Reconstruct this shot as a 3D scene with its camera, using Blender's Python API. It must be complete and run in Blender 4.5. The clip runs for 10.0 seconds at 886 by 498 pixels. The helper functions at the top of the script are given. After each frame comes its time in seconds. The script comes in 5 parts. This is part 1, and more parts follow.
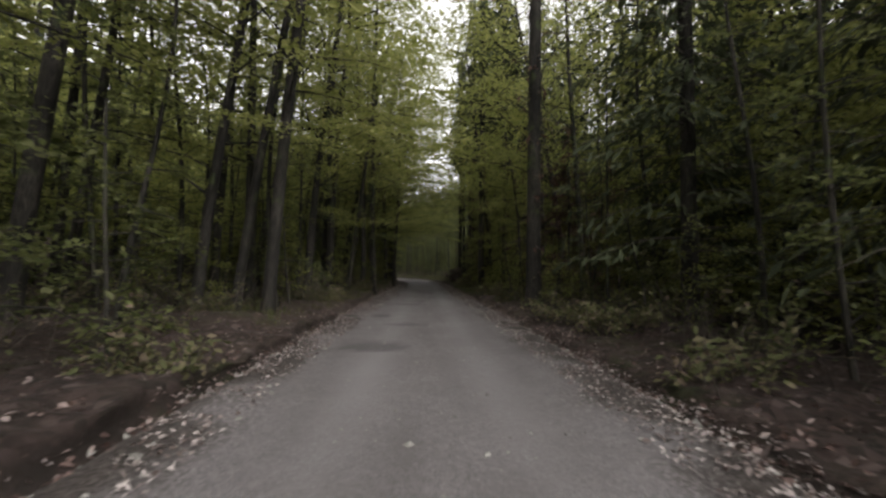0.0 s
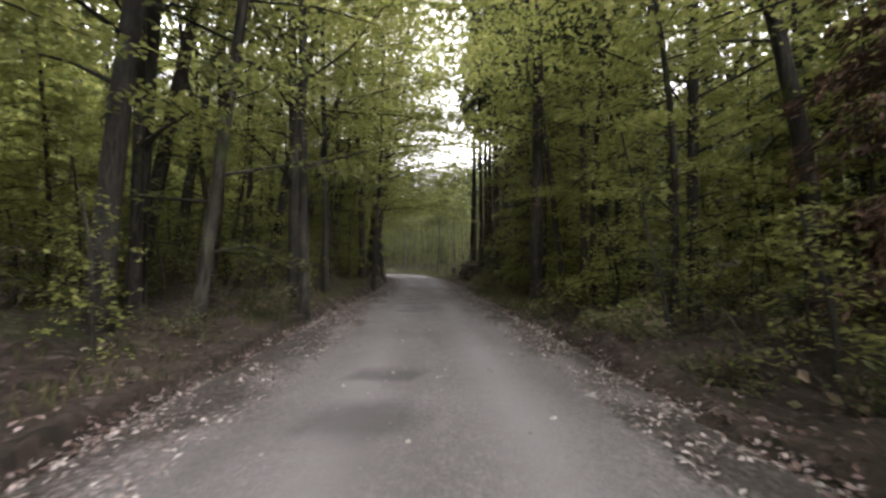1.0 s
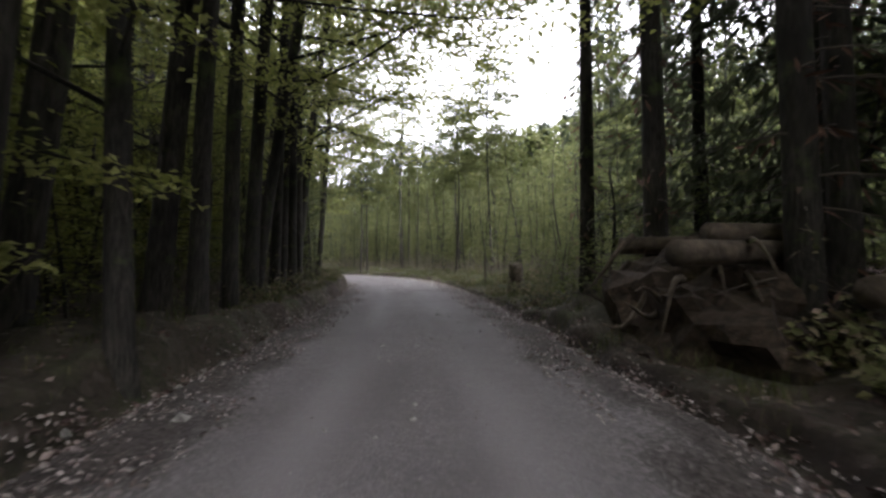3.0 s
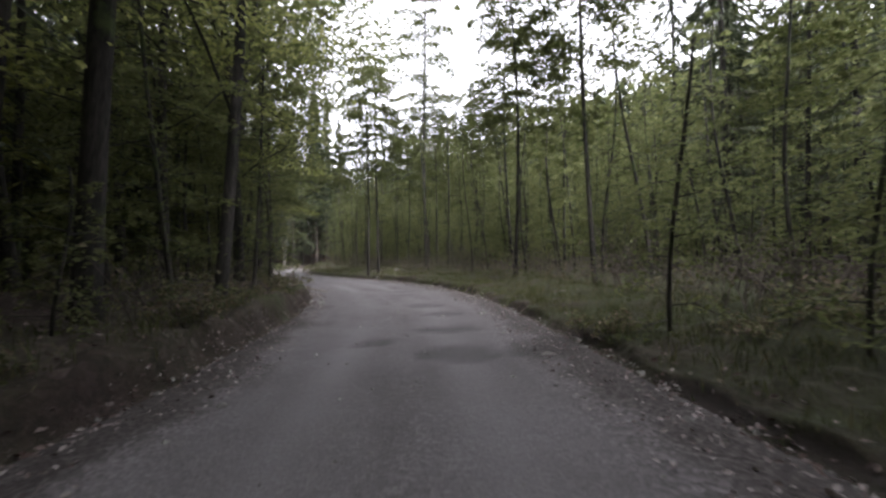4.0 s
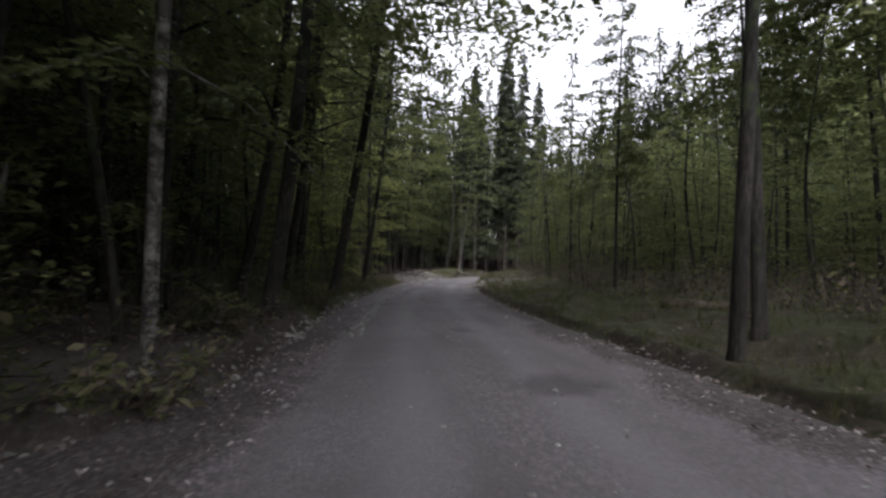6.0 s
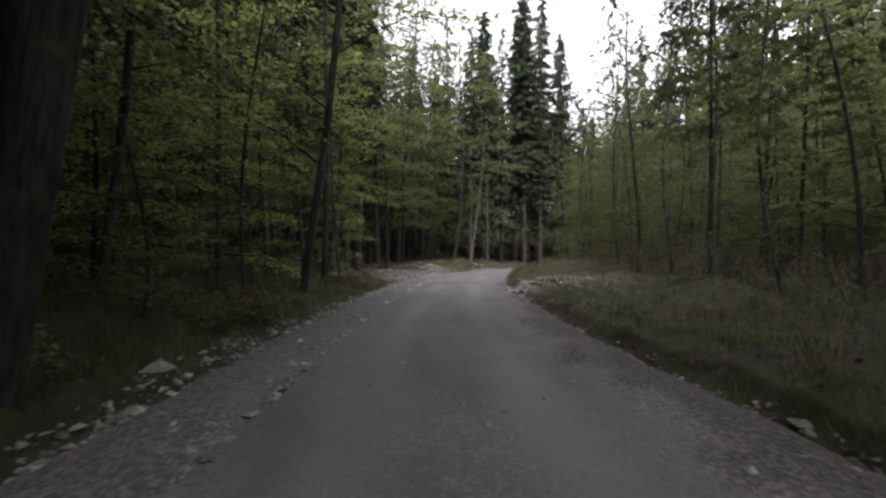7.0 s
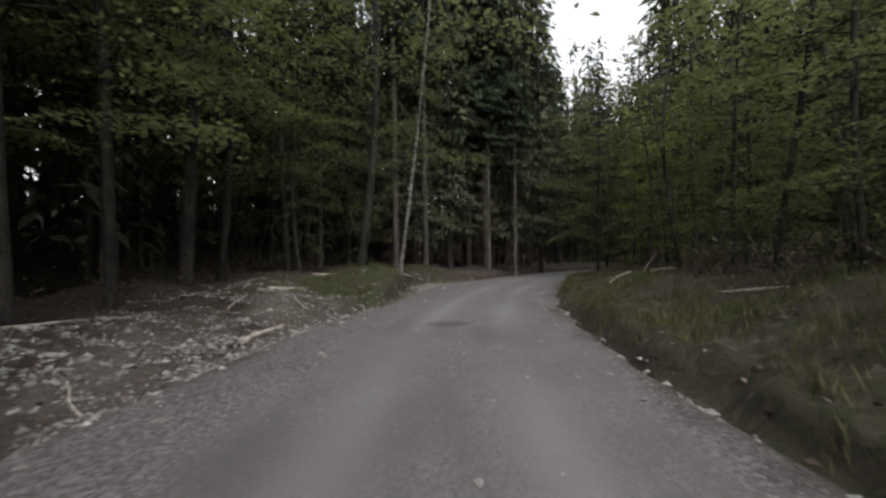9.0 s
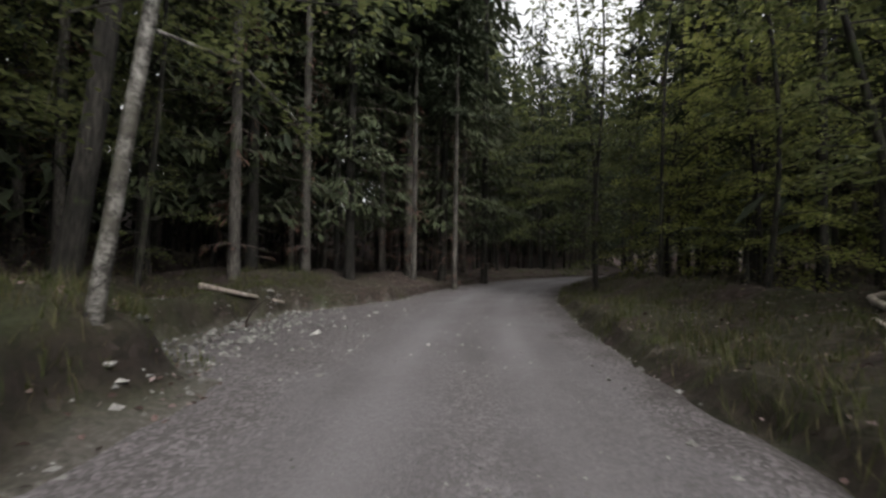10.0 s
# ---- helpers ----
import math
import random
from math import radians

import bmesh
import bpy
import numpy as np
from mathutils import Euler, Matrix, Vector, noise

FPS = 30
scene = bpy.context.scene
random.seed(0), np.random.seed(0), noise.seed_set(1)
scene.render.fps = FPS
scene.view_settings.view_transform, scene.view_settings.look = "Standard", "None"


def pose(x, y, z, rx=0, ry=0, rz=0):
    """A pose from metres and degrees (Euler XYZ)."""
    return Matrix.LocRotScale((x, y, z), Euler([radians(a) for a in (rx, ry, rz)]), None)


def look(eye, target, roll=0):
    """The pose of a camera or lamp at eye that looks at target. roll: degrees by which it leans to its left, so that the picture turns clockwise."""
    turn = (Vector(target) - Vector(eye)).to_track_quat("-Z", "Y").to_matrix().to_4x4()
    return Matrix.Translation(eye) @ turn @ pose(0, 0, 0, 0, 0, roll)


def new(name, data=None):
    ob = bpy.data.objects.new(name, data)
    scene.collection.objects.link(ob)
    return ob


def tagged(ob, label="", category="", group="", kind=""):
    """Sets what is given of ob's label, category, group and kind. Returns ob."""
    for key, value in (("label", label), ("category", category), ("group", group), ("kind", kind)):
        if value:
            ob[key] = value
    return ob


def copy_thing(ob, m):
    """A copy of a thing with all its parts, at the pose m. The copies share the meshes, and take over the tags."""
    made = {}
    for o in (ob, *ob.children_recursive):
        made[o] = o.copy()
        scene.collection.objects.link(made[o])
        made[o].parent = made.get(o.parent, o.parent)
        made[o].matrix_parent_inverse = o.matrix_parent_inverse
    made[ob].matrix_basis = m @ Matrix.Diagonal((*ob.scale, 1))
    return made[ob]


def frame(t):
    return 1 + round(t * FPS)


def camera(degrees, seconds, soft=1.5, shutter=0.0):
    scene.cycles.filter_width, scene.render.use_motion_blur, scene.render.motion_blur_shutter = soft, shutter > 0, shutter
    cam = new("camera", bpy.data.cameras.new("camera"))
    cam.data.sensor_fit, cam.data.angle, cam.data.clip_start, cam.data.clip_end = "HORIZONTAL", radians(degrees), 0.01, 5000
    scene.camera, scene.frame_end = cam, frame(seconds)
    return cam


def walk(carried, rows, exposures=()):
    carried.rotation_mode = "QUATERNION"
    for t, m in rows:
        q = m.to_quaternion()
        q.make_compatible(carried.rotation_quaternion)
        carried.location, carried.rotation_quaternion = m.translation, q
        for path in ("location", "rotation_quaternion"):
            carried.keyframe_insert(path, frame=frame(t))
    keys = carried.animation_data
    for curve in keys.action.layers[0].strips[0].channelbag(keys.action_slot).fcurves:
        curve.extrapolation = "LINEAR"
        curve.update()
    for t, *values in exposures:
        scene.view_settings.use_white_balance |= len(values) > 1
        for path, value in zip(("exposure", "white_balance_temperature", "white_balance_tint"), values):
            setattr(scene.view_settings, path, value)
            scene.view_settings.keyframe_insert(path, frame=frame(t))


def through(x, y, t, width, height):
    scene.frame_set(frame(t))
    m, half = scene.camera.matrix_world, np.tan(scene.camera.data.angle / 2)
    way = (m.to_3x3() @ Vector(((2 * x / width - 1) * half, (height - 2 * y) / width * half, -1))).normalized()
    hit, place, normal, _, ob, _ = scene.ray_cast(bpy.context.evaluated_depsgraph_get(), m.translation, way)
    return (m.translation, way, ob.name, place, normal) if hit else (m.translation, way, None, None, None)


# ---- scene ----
cam = camera(89.4, 10.0, soft=2.6, shutter=0.08)
PATH = [
    (0.00, pose(0.000, 0.000, 1.250, 92.88, -0.56, -0.85)),
    (0.25, pose(-0.086, 3.351, 1.250, 92.75, -0.09, -0.68)),
    (0.50, pose(-0.180, 6.691, 1.250, 92.59, 0.19, -0.58)),
    (0.75, pose(-0.272, 10.013, 1.250, 92.37, -0.23, -0.70)),
    (1.00, pose(-0.356, 13.308, 1.250, 92.12, -0.54, -0.89)),
    (1.25, pose(-0.424, 16.556, 1.250, 91.81, 0.29, -1.16)),
    (1.50, pose(-0.476, 19.740, 1.250, 91.57, 1.06, -1.36)),
    (1.75, pose(-0.523, 22.895, 1.250, 91.58, 0.60, -1.29)),
    (2.00, pose(-0.579, 26.059, 1.250, 91.62, -0.03, -1.07)),
    (2.25, pose(-0.651, 29.235, 1.250, 91.42, -0.03, -0.76)),
    (2.50, pose(-0.743, 32.423, 1.250, 91.24, 0.19, -0.41)),
    (2.75, pose(-0.853, 35.622, 1.250, 91.36, 0.41, -0.10)),
    (3.00, pose(-0.979, 38.833, 1.250, 91.47, 0.73, 0.21)),
    (3.25, pose(-1.121, 42.054, 1.250, 91.29, 1.35, 0.41)),
    (3.50, pose(-1.279, 45.282, 1.250, 91.08, 1.84, 0.92)),
    (3.75, pose(-1.489, 48.515, 1.250, 91.08, 1.75, 2.25)),
    (4.00, pose(-1.791, 51.748, 1.250, 91.12, 1.47, 4.15)),
    (4.25, pose(-2.216, 54.966, 1.250, 91.09, 1.27, 6.56)),
    (4.50, pose(-2.787, 58.149, 1.250, 91.15, 1.01, 9.46)),
    (4.75, pose(-3.521, 61.251, 1.250, 91.54, 0.69, 12.83)),
    (5.00, pose(-4.422, 64.224, 1.250, 91.93, 0.16, 16.55)),
    (5.25, pose(-5.501, 67.050, 1.250, 91.99, -1.06, 20.87)),
    (5.50, pose(-6.755, 69.717, 1.250, 91.98, -2.07, 24.73)),
    (5.75, pose(-8.111, 72.240, 1.250, 92.10, -1.86, 26.99)),
    (6.00, pose(-9.500, 74.651, 1.250, 92.17, -1.23, 28.19)),
    (6.25, pose(-10.900, 77.020, 1.250, 92.06, -0.65, 28.27)),
    (6.50, pose(-12.299, 79.413, 1.250, 91.80, -0.17, 27.97)),
    (6.75, pose(-13.711, 81.823, 1.250, 91.32, -0.12, 28.33)),
    (7.00, pose(-15.145, 84.240, 1.250, 90.89, -0.19, 28.45)),
    (7.25, pose(-16.570, 86.679, 1.250, 90.82, -0.20, 27.56)),
    (7.50, pose(-17.953, 89.160, 1.250, 90.93, -0.17, 26.24)),
    (7.75, pose(-19.278, 91.681, 1.250, 91.14, -0.09, 24.73)),
    (8.00, pose(-20.537, 94.238, 1.250, 91.39, 0.10, 23.28)),
    (8.25, pose(-21.738, 96.811, 1.250, 91.59, 0.57, 22.44)),
    (8.50, pose(-22.893, 99.378, 1.250, 91.67, 0.98, 21.53)),
    (8.75, pose(-23.988, 101.958, 1.250, 91.42, 0.98, 20.00)),
    (9.00, pose(-25.003, 104.567, 1.250, 91.17, 0.73, 17.99)),
    (9.25, pose(-25.900, 107.187, 1.250, 91.29, 0.16, 15.28)),
    (9.50, pose(-26.649, 109.793, 1.250, 91.48, -0.42, 12.33)),
    (9.75, pose(-27.256, 112.386, 1.250, 91.47, -0.64, 9.57)),
    (10.00, pose(-27.732, 114.967, 1.250, 91.43, -0.76, 6.84)),
]
# seconds, stops, kelvin, tint
walk(cam, PATH, [(0.0, 0.65, 6800, 11), (0.5, 1.38, 6800, 12), (1.0, 2.15, 6700, 13), (1.5, 2.85, 6600, 15), (2.0, 3.0, 6500, 15), (2.7, 2.3, 6400, 15), (3.8, 1.8, 6300, 16), (4.2, 1.4, 6300, 16), (4.5, 1.0, 6200, 15),
                 (5.2, 0.8, 6200, 15), (6.2, 0.85, 6200, 15), (7.3, 1.1, 6400, 11), (8.2, 0.88, 6500, 10), (9.0, 0.5, 6500, 10), (10.0, 0.55, 6600, 10)])

# ---- sky and light ----
world = bpy.data.worlds.new("overcast_sky")
scene.world = world
world.use_nodes = True
wn, wl = world.node_tree.nodes, world.node_tree.links
sky = wn.new("ShaderNodeTexSky")
sky.sky_type, sky.sun_disc = "NISHITA", False
sky.sun_elevation, sky.sun_rotation = radians(48), radians(150)
sky.air_density, sky.dust_density = 1.0, 4.0
pale = wn.new("ShaderNodeHueSaturation")
pale.inputs["Saturation"].default_value, pale.inputs["Value"].default_value = 0.1, 2.2
wl.new(sky.outputs[0], pale.inputs["Color"])
wl.new(pale.outputs[0], wn["Background"].inputs["Color"])
wn["Background"].inputs["Strength"].default_value = 0.15
sun = new("sun", bpy.data.lights.new("sun", "SUN"))
sun.data.energy, sun.data.angle, sun.data.color = 0.5, radians(40), (1.0, 0.97, 0.92)
sun.matrix_world = look((0, 0, 0), (-math.sin(radians(150)) * math.cos(radians(48)), -math.cos(radians(150)) * math.cos(radians(48)), -math.sin(radians(48))))


# ---- materials ----
def nodes_of(name, rough=0.9):
    m = bpy.data.materials.new(name)
    m.use_nodes = True
    n, l = m.node_tree.nodes, m.node_tree.links
    b = n["Principled BSDF"]
    b.inputs["Roughness"].default_value = rough
    b.inputs["Specular IOR Level"].default_value = 0.25
    return m, n, l, b


def noise_node(n, l, scale, detail=5.0, stretch=None, rough=0.6):
    tex = n.new("ShaderNodeTexNoise")
    tex.inputs["Scale"].default_value, tex.inputs["Detail"].default_value = scale, detail
    tex.inputs["Roughness"].default_value = rough
    co = n.new("ShaderNodeTexCoord")
    if stretch:
        mp = n.new("ShaderNodeMapping")
        mp.inputs["Scale"].default_value = stretch
        l.new(co.outputs["Object"], mp.inputs["Vector"])
        l.new(mp.outputs[0], tex.inputs["Vector"])
    else:
        l.new(co.outputs["Object"], tex.inputs["Vector"])
    return tex.outputs["Fac"]


def ramp(n, l, fac, stops):
    r = n.new("ShaderNodeValToRGB")
    e = r.color_ramp.elements
    while len(e) < len(stops):
        e.new(0.5)
    for k, (at, col) in zip(e, stops):
        k.position, k.color = at, (*col, 1)
    l.new(fac, r.inputs["Fac"])
    return r.outputs["Color"]


def mix(n, l, fac, a, b, kind="MIX"):
    m = n.new("ShaderNodeMix")
    m.data_type, m.blend_type = "RGBA", kind
    for sock, v in ((m.inputs["Factor"], fac), (m.inputs["A"], a), (m.inputs["B"], b)):
        if isinstance(v, (int, float)):
            sock.default_value = v
        elif isinstance(v, tuple):
            sock.default_value = (*v, 1)
        else:
            l.new(v, sock)
    return m.outputs["Result"]


def bump(n, l, b, height, strength, distance):
    k = n.new("ShaderNodeBump")
    k.inputs["Strength"].default_value, k.inputs["Distance"].default_value = strength, distance
    l.new(height, k.inputs["Height"])
    l.new(k.outputs[0], b.inputs["Normal"])


def attr(n, name):
    a = n.new("ShaderNodeAttribute")
    a.attribute_name = name
    return a.outputs["Fac"]


def leaf_material(name, cols, through=0.5, wild=0.5):
    """Thin leaves: a mix of matt front and light let through, uneven from leaf to leaf and from tree to tree."""
    m, n, l, b = nodes_of(name, 0.65)
    b.inputs["Specular IOR Level"].default_value = 0.12
    g = n.new("ShaderNodeNewGeometry")
    o = n.new("ShaderNodeObjectInfo")
    c = ramp(n, l, g.outputs["Random Per Island"], [(i / (len(cols) - 1), k) for i, k in enumerate(cols)])
    h = n.new("ShaderNodeHueSaturation")
    mr = n.new("ShaderNodeMapRange")
    mr.inputs["To Min"].default_value, mr.inputs["To Max"].default_value = 1 - wild / 2, 1 + wild / 2
    l.new(o.outputs["Random"], mr.inputs["Value"])
    l.new(mr.outputs[0], h.inputs["Value"])
    l.new(c, h.inputs["Color"])
    l.new(h.outputs[0], b.inputs["Base Color"])
    t = n.new("ShaderNodeBsdfTranslucent")
    l.new(h.outputs[0], t.inputs["Color"])
    s = n.new("ShaderNodeMixShader")
    s.inputs[0].default_value = through
    l.new(b.outputs[0], s.inputs[1])
    l.new(t.outputs[0], s.inputs[2])
    l.new(s.outputs[0], n["Material Output"].inputs["Surface"])
    return m


def bark_material(name, dark, light, moss=0.0, scale=9.0):
    m, n, l, b = nodes_of(name, 0.9)
    fine = noise_node(n, l, scale * 2.2, 8, (1, 1, 0.16))
    broad = noise_node(n, l, 1.3, 4, (1, 1, 0.5))
    c = ramp(n, l, fine, [(0.38, dark), (0.62, light)])
    c = mix(n, l, ramp(n, l, broad, [(0.42, (0, 0, 0)), (0.62, (1, 1, 1))]), c, tuple(0.5 * k for k in dark))
    if moss:
        c = mix(n, l, ramp(n, l, noise_node(n, l, 2.4, 5), [(0.62 - 0.2 * moss, (0, 0, 0)), (0.75, (0.8, 0.8, 0.8))]), c, (0.05, 0.075, 0.02))
    l.new(c, b.inputs["Base Color"])
    bump(n, l, b, fine, 0.7, 0.03)
    return m


def birch_material():
    m, n, l, b = nodes_of("birch_bark", 0.7)
    marks = noise_node(n, l, 6.0, 8, (1.0, 1.0, 1.15), 0.8)
    big = noise_node(n, l, 2.2, 4)
    c = ramp(n, l, marks, [(0.45, (0.02, 0.018, 0.016)), (0.57, (0.17, 0.163, 0.15)), (0.8, (0.36, 0.345, 0.32))])
    c = mix(n, l, ramp(n, l, big, [(0.48, (0, 0, 0)), (0.60, (1, 1, 1))]), c, (0.06, 0.056, 0.046))
    l.new(c, b.inputs["Base Color"])
    bump(n, l, b, marks, 0.5, 0.02)
    return m


def road_material():
    """Crushed-stone road: pale worn wheel lines, loose stone at the sides and in the middle, dark damp hollows."""
    m, n, l, b = nodes_of("road_gravel", 0.92)
    grain = noise_node(n, l, 55.0, 6, rough=0.75)
    blot = noise_node(n, l, 0.9, 6, rough=0.65)
    mid = noise_node(n, l, 6.0, 5)
    c = ramp(n, l, grain, [(0.34, (0.0448, 0.04176, 0.04385)), (0.5, (0.08959, 0.08408, 0.08895)), (0.66, (0.1733, 0.163, 0.1734))])
    c = mix(n, l, ramp(n, l, blot, [(0.38, (0.75, 0.75, 0.75)), (0.62, (0, 0, 0))]), c, (0.07466, 0.06978, 0.0714))
    c = mix(n, l, ramp(n, l, mid, [(0.5, (0, 0, 0)), (0.75, (0.45, 0.45, 0.45))]), c, (0.1195, 0.1126, 0.119))
    speck = n.new("ShaderNodeTexVoronoi")
    speck.inputs["Scale"].default_value = 34.0
    co = n.new("ShaderNodeTexCoord")
    l.new(co.outputs["Object"], speck.inputs["Vector"])
    stones = ramp(n, l, speck.outputs["Color"], [(0.2, (0.04181, 0.03661, 0.03508)), (0.55, (0.08959, 0.08122, 0.08144)), (0.9, (0.2031, 0.1888, 0.1973))])
    c = mix(n, l, 0.16, c, stones)
    c = mix(n, l, attr(n, "loose"), c, mix(n, l, 0.5, c, stones))
    c = mix(n, l, attr(n, "streak"), c, mix(n, l, 0.6, c, (0.05973, 0.05549, 0.05638)))
    c = mix(n, l, attr(n, "worn"), c, (0.1403, 0.1322, 0.1397))
    c = mix(n, l, attr(n, "damp"), c, (0.03258, 0.03076, 0.03132))
    earth = ramp(n, l, mix(n, l, 0.5, grain, speck.outputs["Color"]), [(0.3, (0.012, 0.0098, 0.0088)), (0.55, (0.032, 0.0265, 0.0245)), (0.72, (0.060, 0.051, 0.048)), (0.9, (0.15, 0.136, 0.130))])
    c = mix(n, l, attr(n, "soil"), c, earth)
    l.new(c, b.inputs["Base Color"])
    bump(n, l, b, mix(n, l, 0.5, grain, speck.outputs["Distance"]), 0.6, 0.02)
    return m


def ground_material():
    """Forest floor: brown leaf litter and soil, mossy and grassy in places."""
    m, n, l, b = nodes_of("forest_floor", 0.95)
    litter = noise_node(n, l, 14.0, 8, rough=0.8)
    patch = noise_node(n, l, 0.7, 5)
    c = ramp(n, l, litter, [(0.32, (0.010, 0.0072, 0.0066)), (0.5, (0.034, 0.0225, 0.0205)), (0.66, (0.070, 0.047, 0.043)), (0.8, (0.155, 0.118, 0.118))])
    cell = n.new("ShaderNodeTexVoronoi")
    cell.inputs["Scale"].default_value = 11.0
    co = n.new("ShaderNodeTexCoord")
    l.new(co.outputs["Object"], cell.inputs["Vector"])
    flake = ramp(n, l, cell.outputs["Color"], [(0.15, (0.0088, 0.0064, 0.0062)), (0.5, (0.028, 0.0185, 0.0178)), (0.8, (0.060, 0.040, 0.038)), (0.97, (0.155, 0.120, 0.122))])
    c = mix(n, l, ramp(n, l, noise_node(n, l, 1.9, 4), [(0.4, (0.25, 0.25, 0.25)), (0.6, (0.85, 0.85, 0.85))]), c, flake)
    green = ramp(n, l, noise_node(n, l, 22.0, 6), [(0.3, (0.012, 0.017, 0.006)), (0.7, (0.05, 0.066, 0.02))])
    c = mix(n, l, ramp(n, l, patch, [(0.55, (0, 0, 0)), (0.68, (0.7, 0.7, 0.7))]), c, green)
    c = mix(n, l, attr(n, "grassy"), c, green)
    c = mix(n, l, attr(n, "stony"), c, ramp(n, l, litter, [(0.3, (0.05, 0.045, 0.038)), (0.55, (0.12, 0.113, 0.1)), (0.75, (0.28, 0.27, 0.25))]))
    # near-black soil; shade under the bank's lip is put into this colour
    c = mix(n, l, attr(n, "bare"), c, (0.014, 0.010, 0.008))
    l.new(c, b.inputs["Base Color"])
    bump(n, l, b, litter, 0.9, 0.06)
    return m


def plain_material(name, cols, scale=8.0, rough=0.9, relief=0.02, stretch=None):
    m, n, l, b = nodes_of(name, rough)
    f = noise_node(n, l, scale, 7, stretch)
    o = n.new("ShaderNodeNewGeometry")
    c = ramp(n, l, f, [(0.3 + 0.4 * i / (len(cols) - 1), k) for i, k in enumerate(cols)])
    h = n.new("ShaderNodeHueSaturation")
    mr = n.new("ShaderNodeMapRange")
    mr.inputs["To Min"].default_value, mr.inputs["To Max"].default_value = 0.6, 1.4
    l.new(o.outputs["Random Per Island"], mr.inputs["Value"])
    l.new(mr.outputs[0], h.inputs["Value"])
    l.new(c, h.inputs["Color"])
    l.new(h.outputs[0], b.inputs["Base Color"])
    bump(n, l, b, f, 0.6, relief)
    return m


M_ROAD, M_GROUND = road_material(), ground_material()
M_BEECH = leaf_material("beech_leaves", [(0.158, 0.173, 0.050), (0.208, 0.222, 0.072), (0.260, 0.268, 0.105), (0.178, 0.195, 0.060)], 0.62, 0.4)
# young leaves; doubles as beech leaves with shade darkened into the colour
M_YOUNG = leaf_material("young_and_shaded_leaves", [(0.066, 0.080, 0.030), (0.093, 0.108, 0.042), (0.120, 0.132, 0.057), (0.106, 0.113, 0.051)], 0.62, 0.4)
M_NEEDLE = leaf_material("spruce_needles", [(0.034, 0.043, 0.024), (0.053, 0.064, 0.036), (0.072, 0.082, 0.046)], 0.3)
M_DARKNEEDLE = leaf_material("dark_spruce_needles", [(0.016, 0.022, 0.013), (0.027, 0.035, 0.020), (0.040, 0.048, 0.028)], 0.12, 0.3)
M_DEADNEEDLE = leaf_material("dry_needles", [(0.07, 0.04, 0.03), (0.10, 0.055, 0.04), (0.05, 0.035, 0.028)], 0.15)
M_PINE = leaf_material("sparse_leaves", [(0.05, 0.065, 0.02), (0.075, 0.085, 0.03), (0.10, 0.11, 0.045)], 0.3)
M_GRASS = leaf_material("grass_blades", [(0.026, 0.036, 0.011), (0.042, 0.053, 0.018), (0.066, 0.068, 0.028), (0.11, 0.092, 0.052)], 0.35)
M_LITTER = leaf_material("fallen_leaves", [(0.032, 0.020, 0.017), (0.066, 0.042, 0.037), (0.125, 0.090, 0.084), (0.21, 0.172, 0.166)], 0.1)
M_PALELITTER = leaf_material("bleached_leaves", [(0.05, 0.037, 0.034), (0.105, 0.085, 0.082), (0.165, 0.143, 0.14), (0.28, 0.252, 0.248)], 0.1)
M_HERB = leaf_material("forest_herbs", [(0.060, 0.070, 0.030), (0.095, 0.102, 0.048), (0.130, 0.122, 0.068), (0.165, 0.125, 0.098)], 0.4)
M_BARK = bark_material("beech_bark", (0.013, 0.012, 0.010), (0.052, 0.047, 0.040), 0.5)
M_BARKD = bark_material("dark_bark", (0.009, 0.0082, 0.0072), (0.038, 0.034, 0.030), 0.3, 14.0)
M_BARKP = bark_material("pale_spruce_bark", (0.03, 0.027, 0.024), (0.115, 0.106, 0.094), 0.2, 14.0)
M_BIRCH = birch_material()
M_STONE = plain_material("pale_stone", [(0.065, 0.062, 0.059), (0.13, 0.126, 0.12), (0.25, 0.243, 0.233)], 9.0)
M_DULL = plain_material("mossy_stone", [(0.035, 0.035, 0.03), (0.07, 0.068, 0.06), (0.13, 0.127, 0.118)], 9.0)
M_WOOD = plain_material("grey_dead_wood", [(0.10, 0.085, 0.07), (0.24, 0.21, 0.18), (0.38, 0.345, 0.30)], 6.0, stretch=(1, 1, 1))
M_STUMP = plain_material("rotten_wood", [(0.02, 0.016, 0.012), (0.05, 0.04, 0.03), (0.09, 0.07, 0.055)], 7.0, 0.95, 0.05)
M_TWIG = plain_material("bare_twigs", [(0.05, 0.042, 0.036), (0.09, 0.075, 0.065)], 9.0)
M_SOIL = plain_material("root_soil", [(0.012, 0.009, 0.007), (0.035, 0.025, 0.018), (0.07, 0.05, 0.036)], 9.0, 0.95, 0.08)

# ---- the road's line, and the lie of the land ----
LINE = [(0.9, -45), (0.5, -20), (0.05, 0.0), (-0.13, 6.69), (-0.29, 13.31), (-0.44, 19.74), (-0.63, 26.06), (-0.79, 32.42), (-1.06, 38.83),
        (-1.45, 45.27), (-2.05, 51.72), (-2.88, 58.13), (-4.16, 64.31), (-6.22, 69.99), (-8.81, 75.06), (-11.82, 79.69), (-14.92, 84.37),
        (-17.83, 89.23), (-20.44, 94.28), (-22.85, 99.4), (-24.99, 104.57), (-26.58, 109.81), (-27.6, 115.0), (-28.15, 121.0), (-28.15, 127.5),
        (-27.4, 134.0), (-25.6, 140.5), (-22.5, 147.0), (-18.0, 153.5), (-12.0, 160.0), (-3.0, 168.0)]


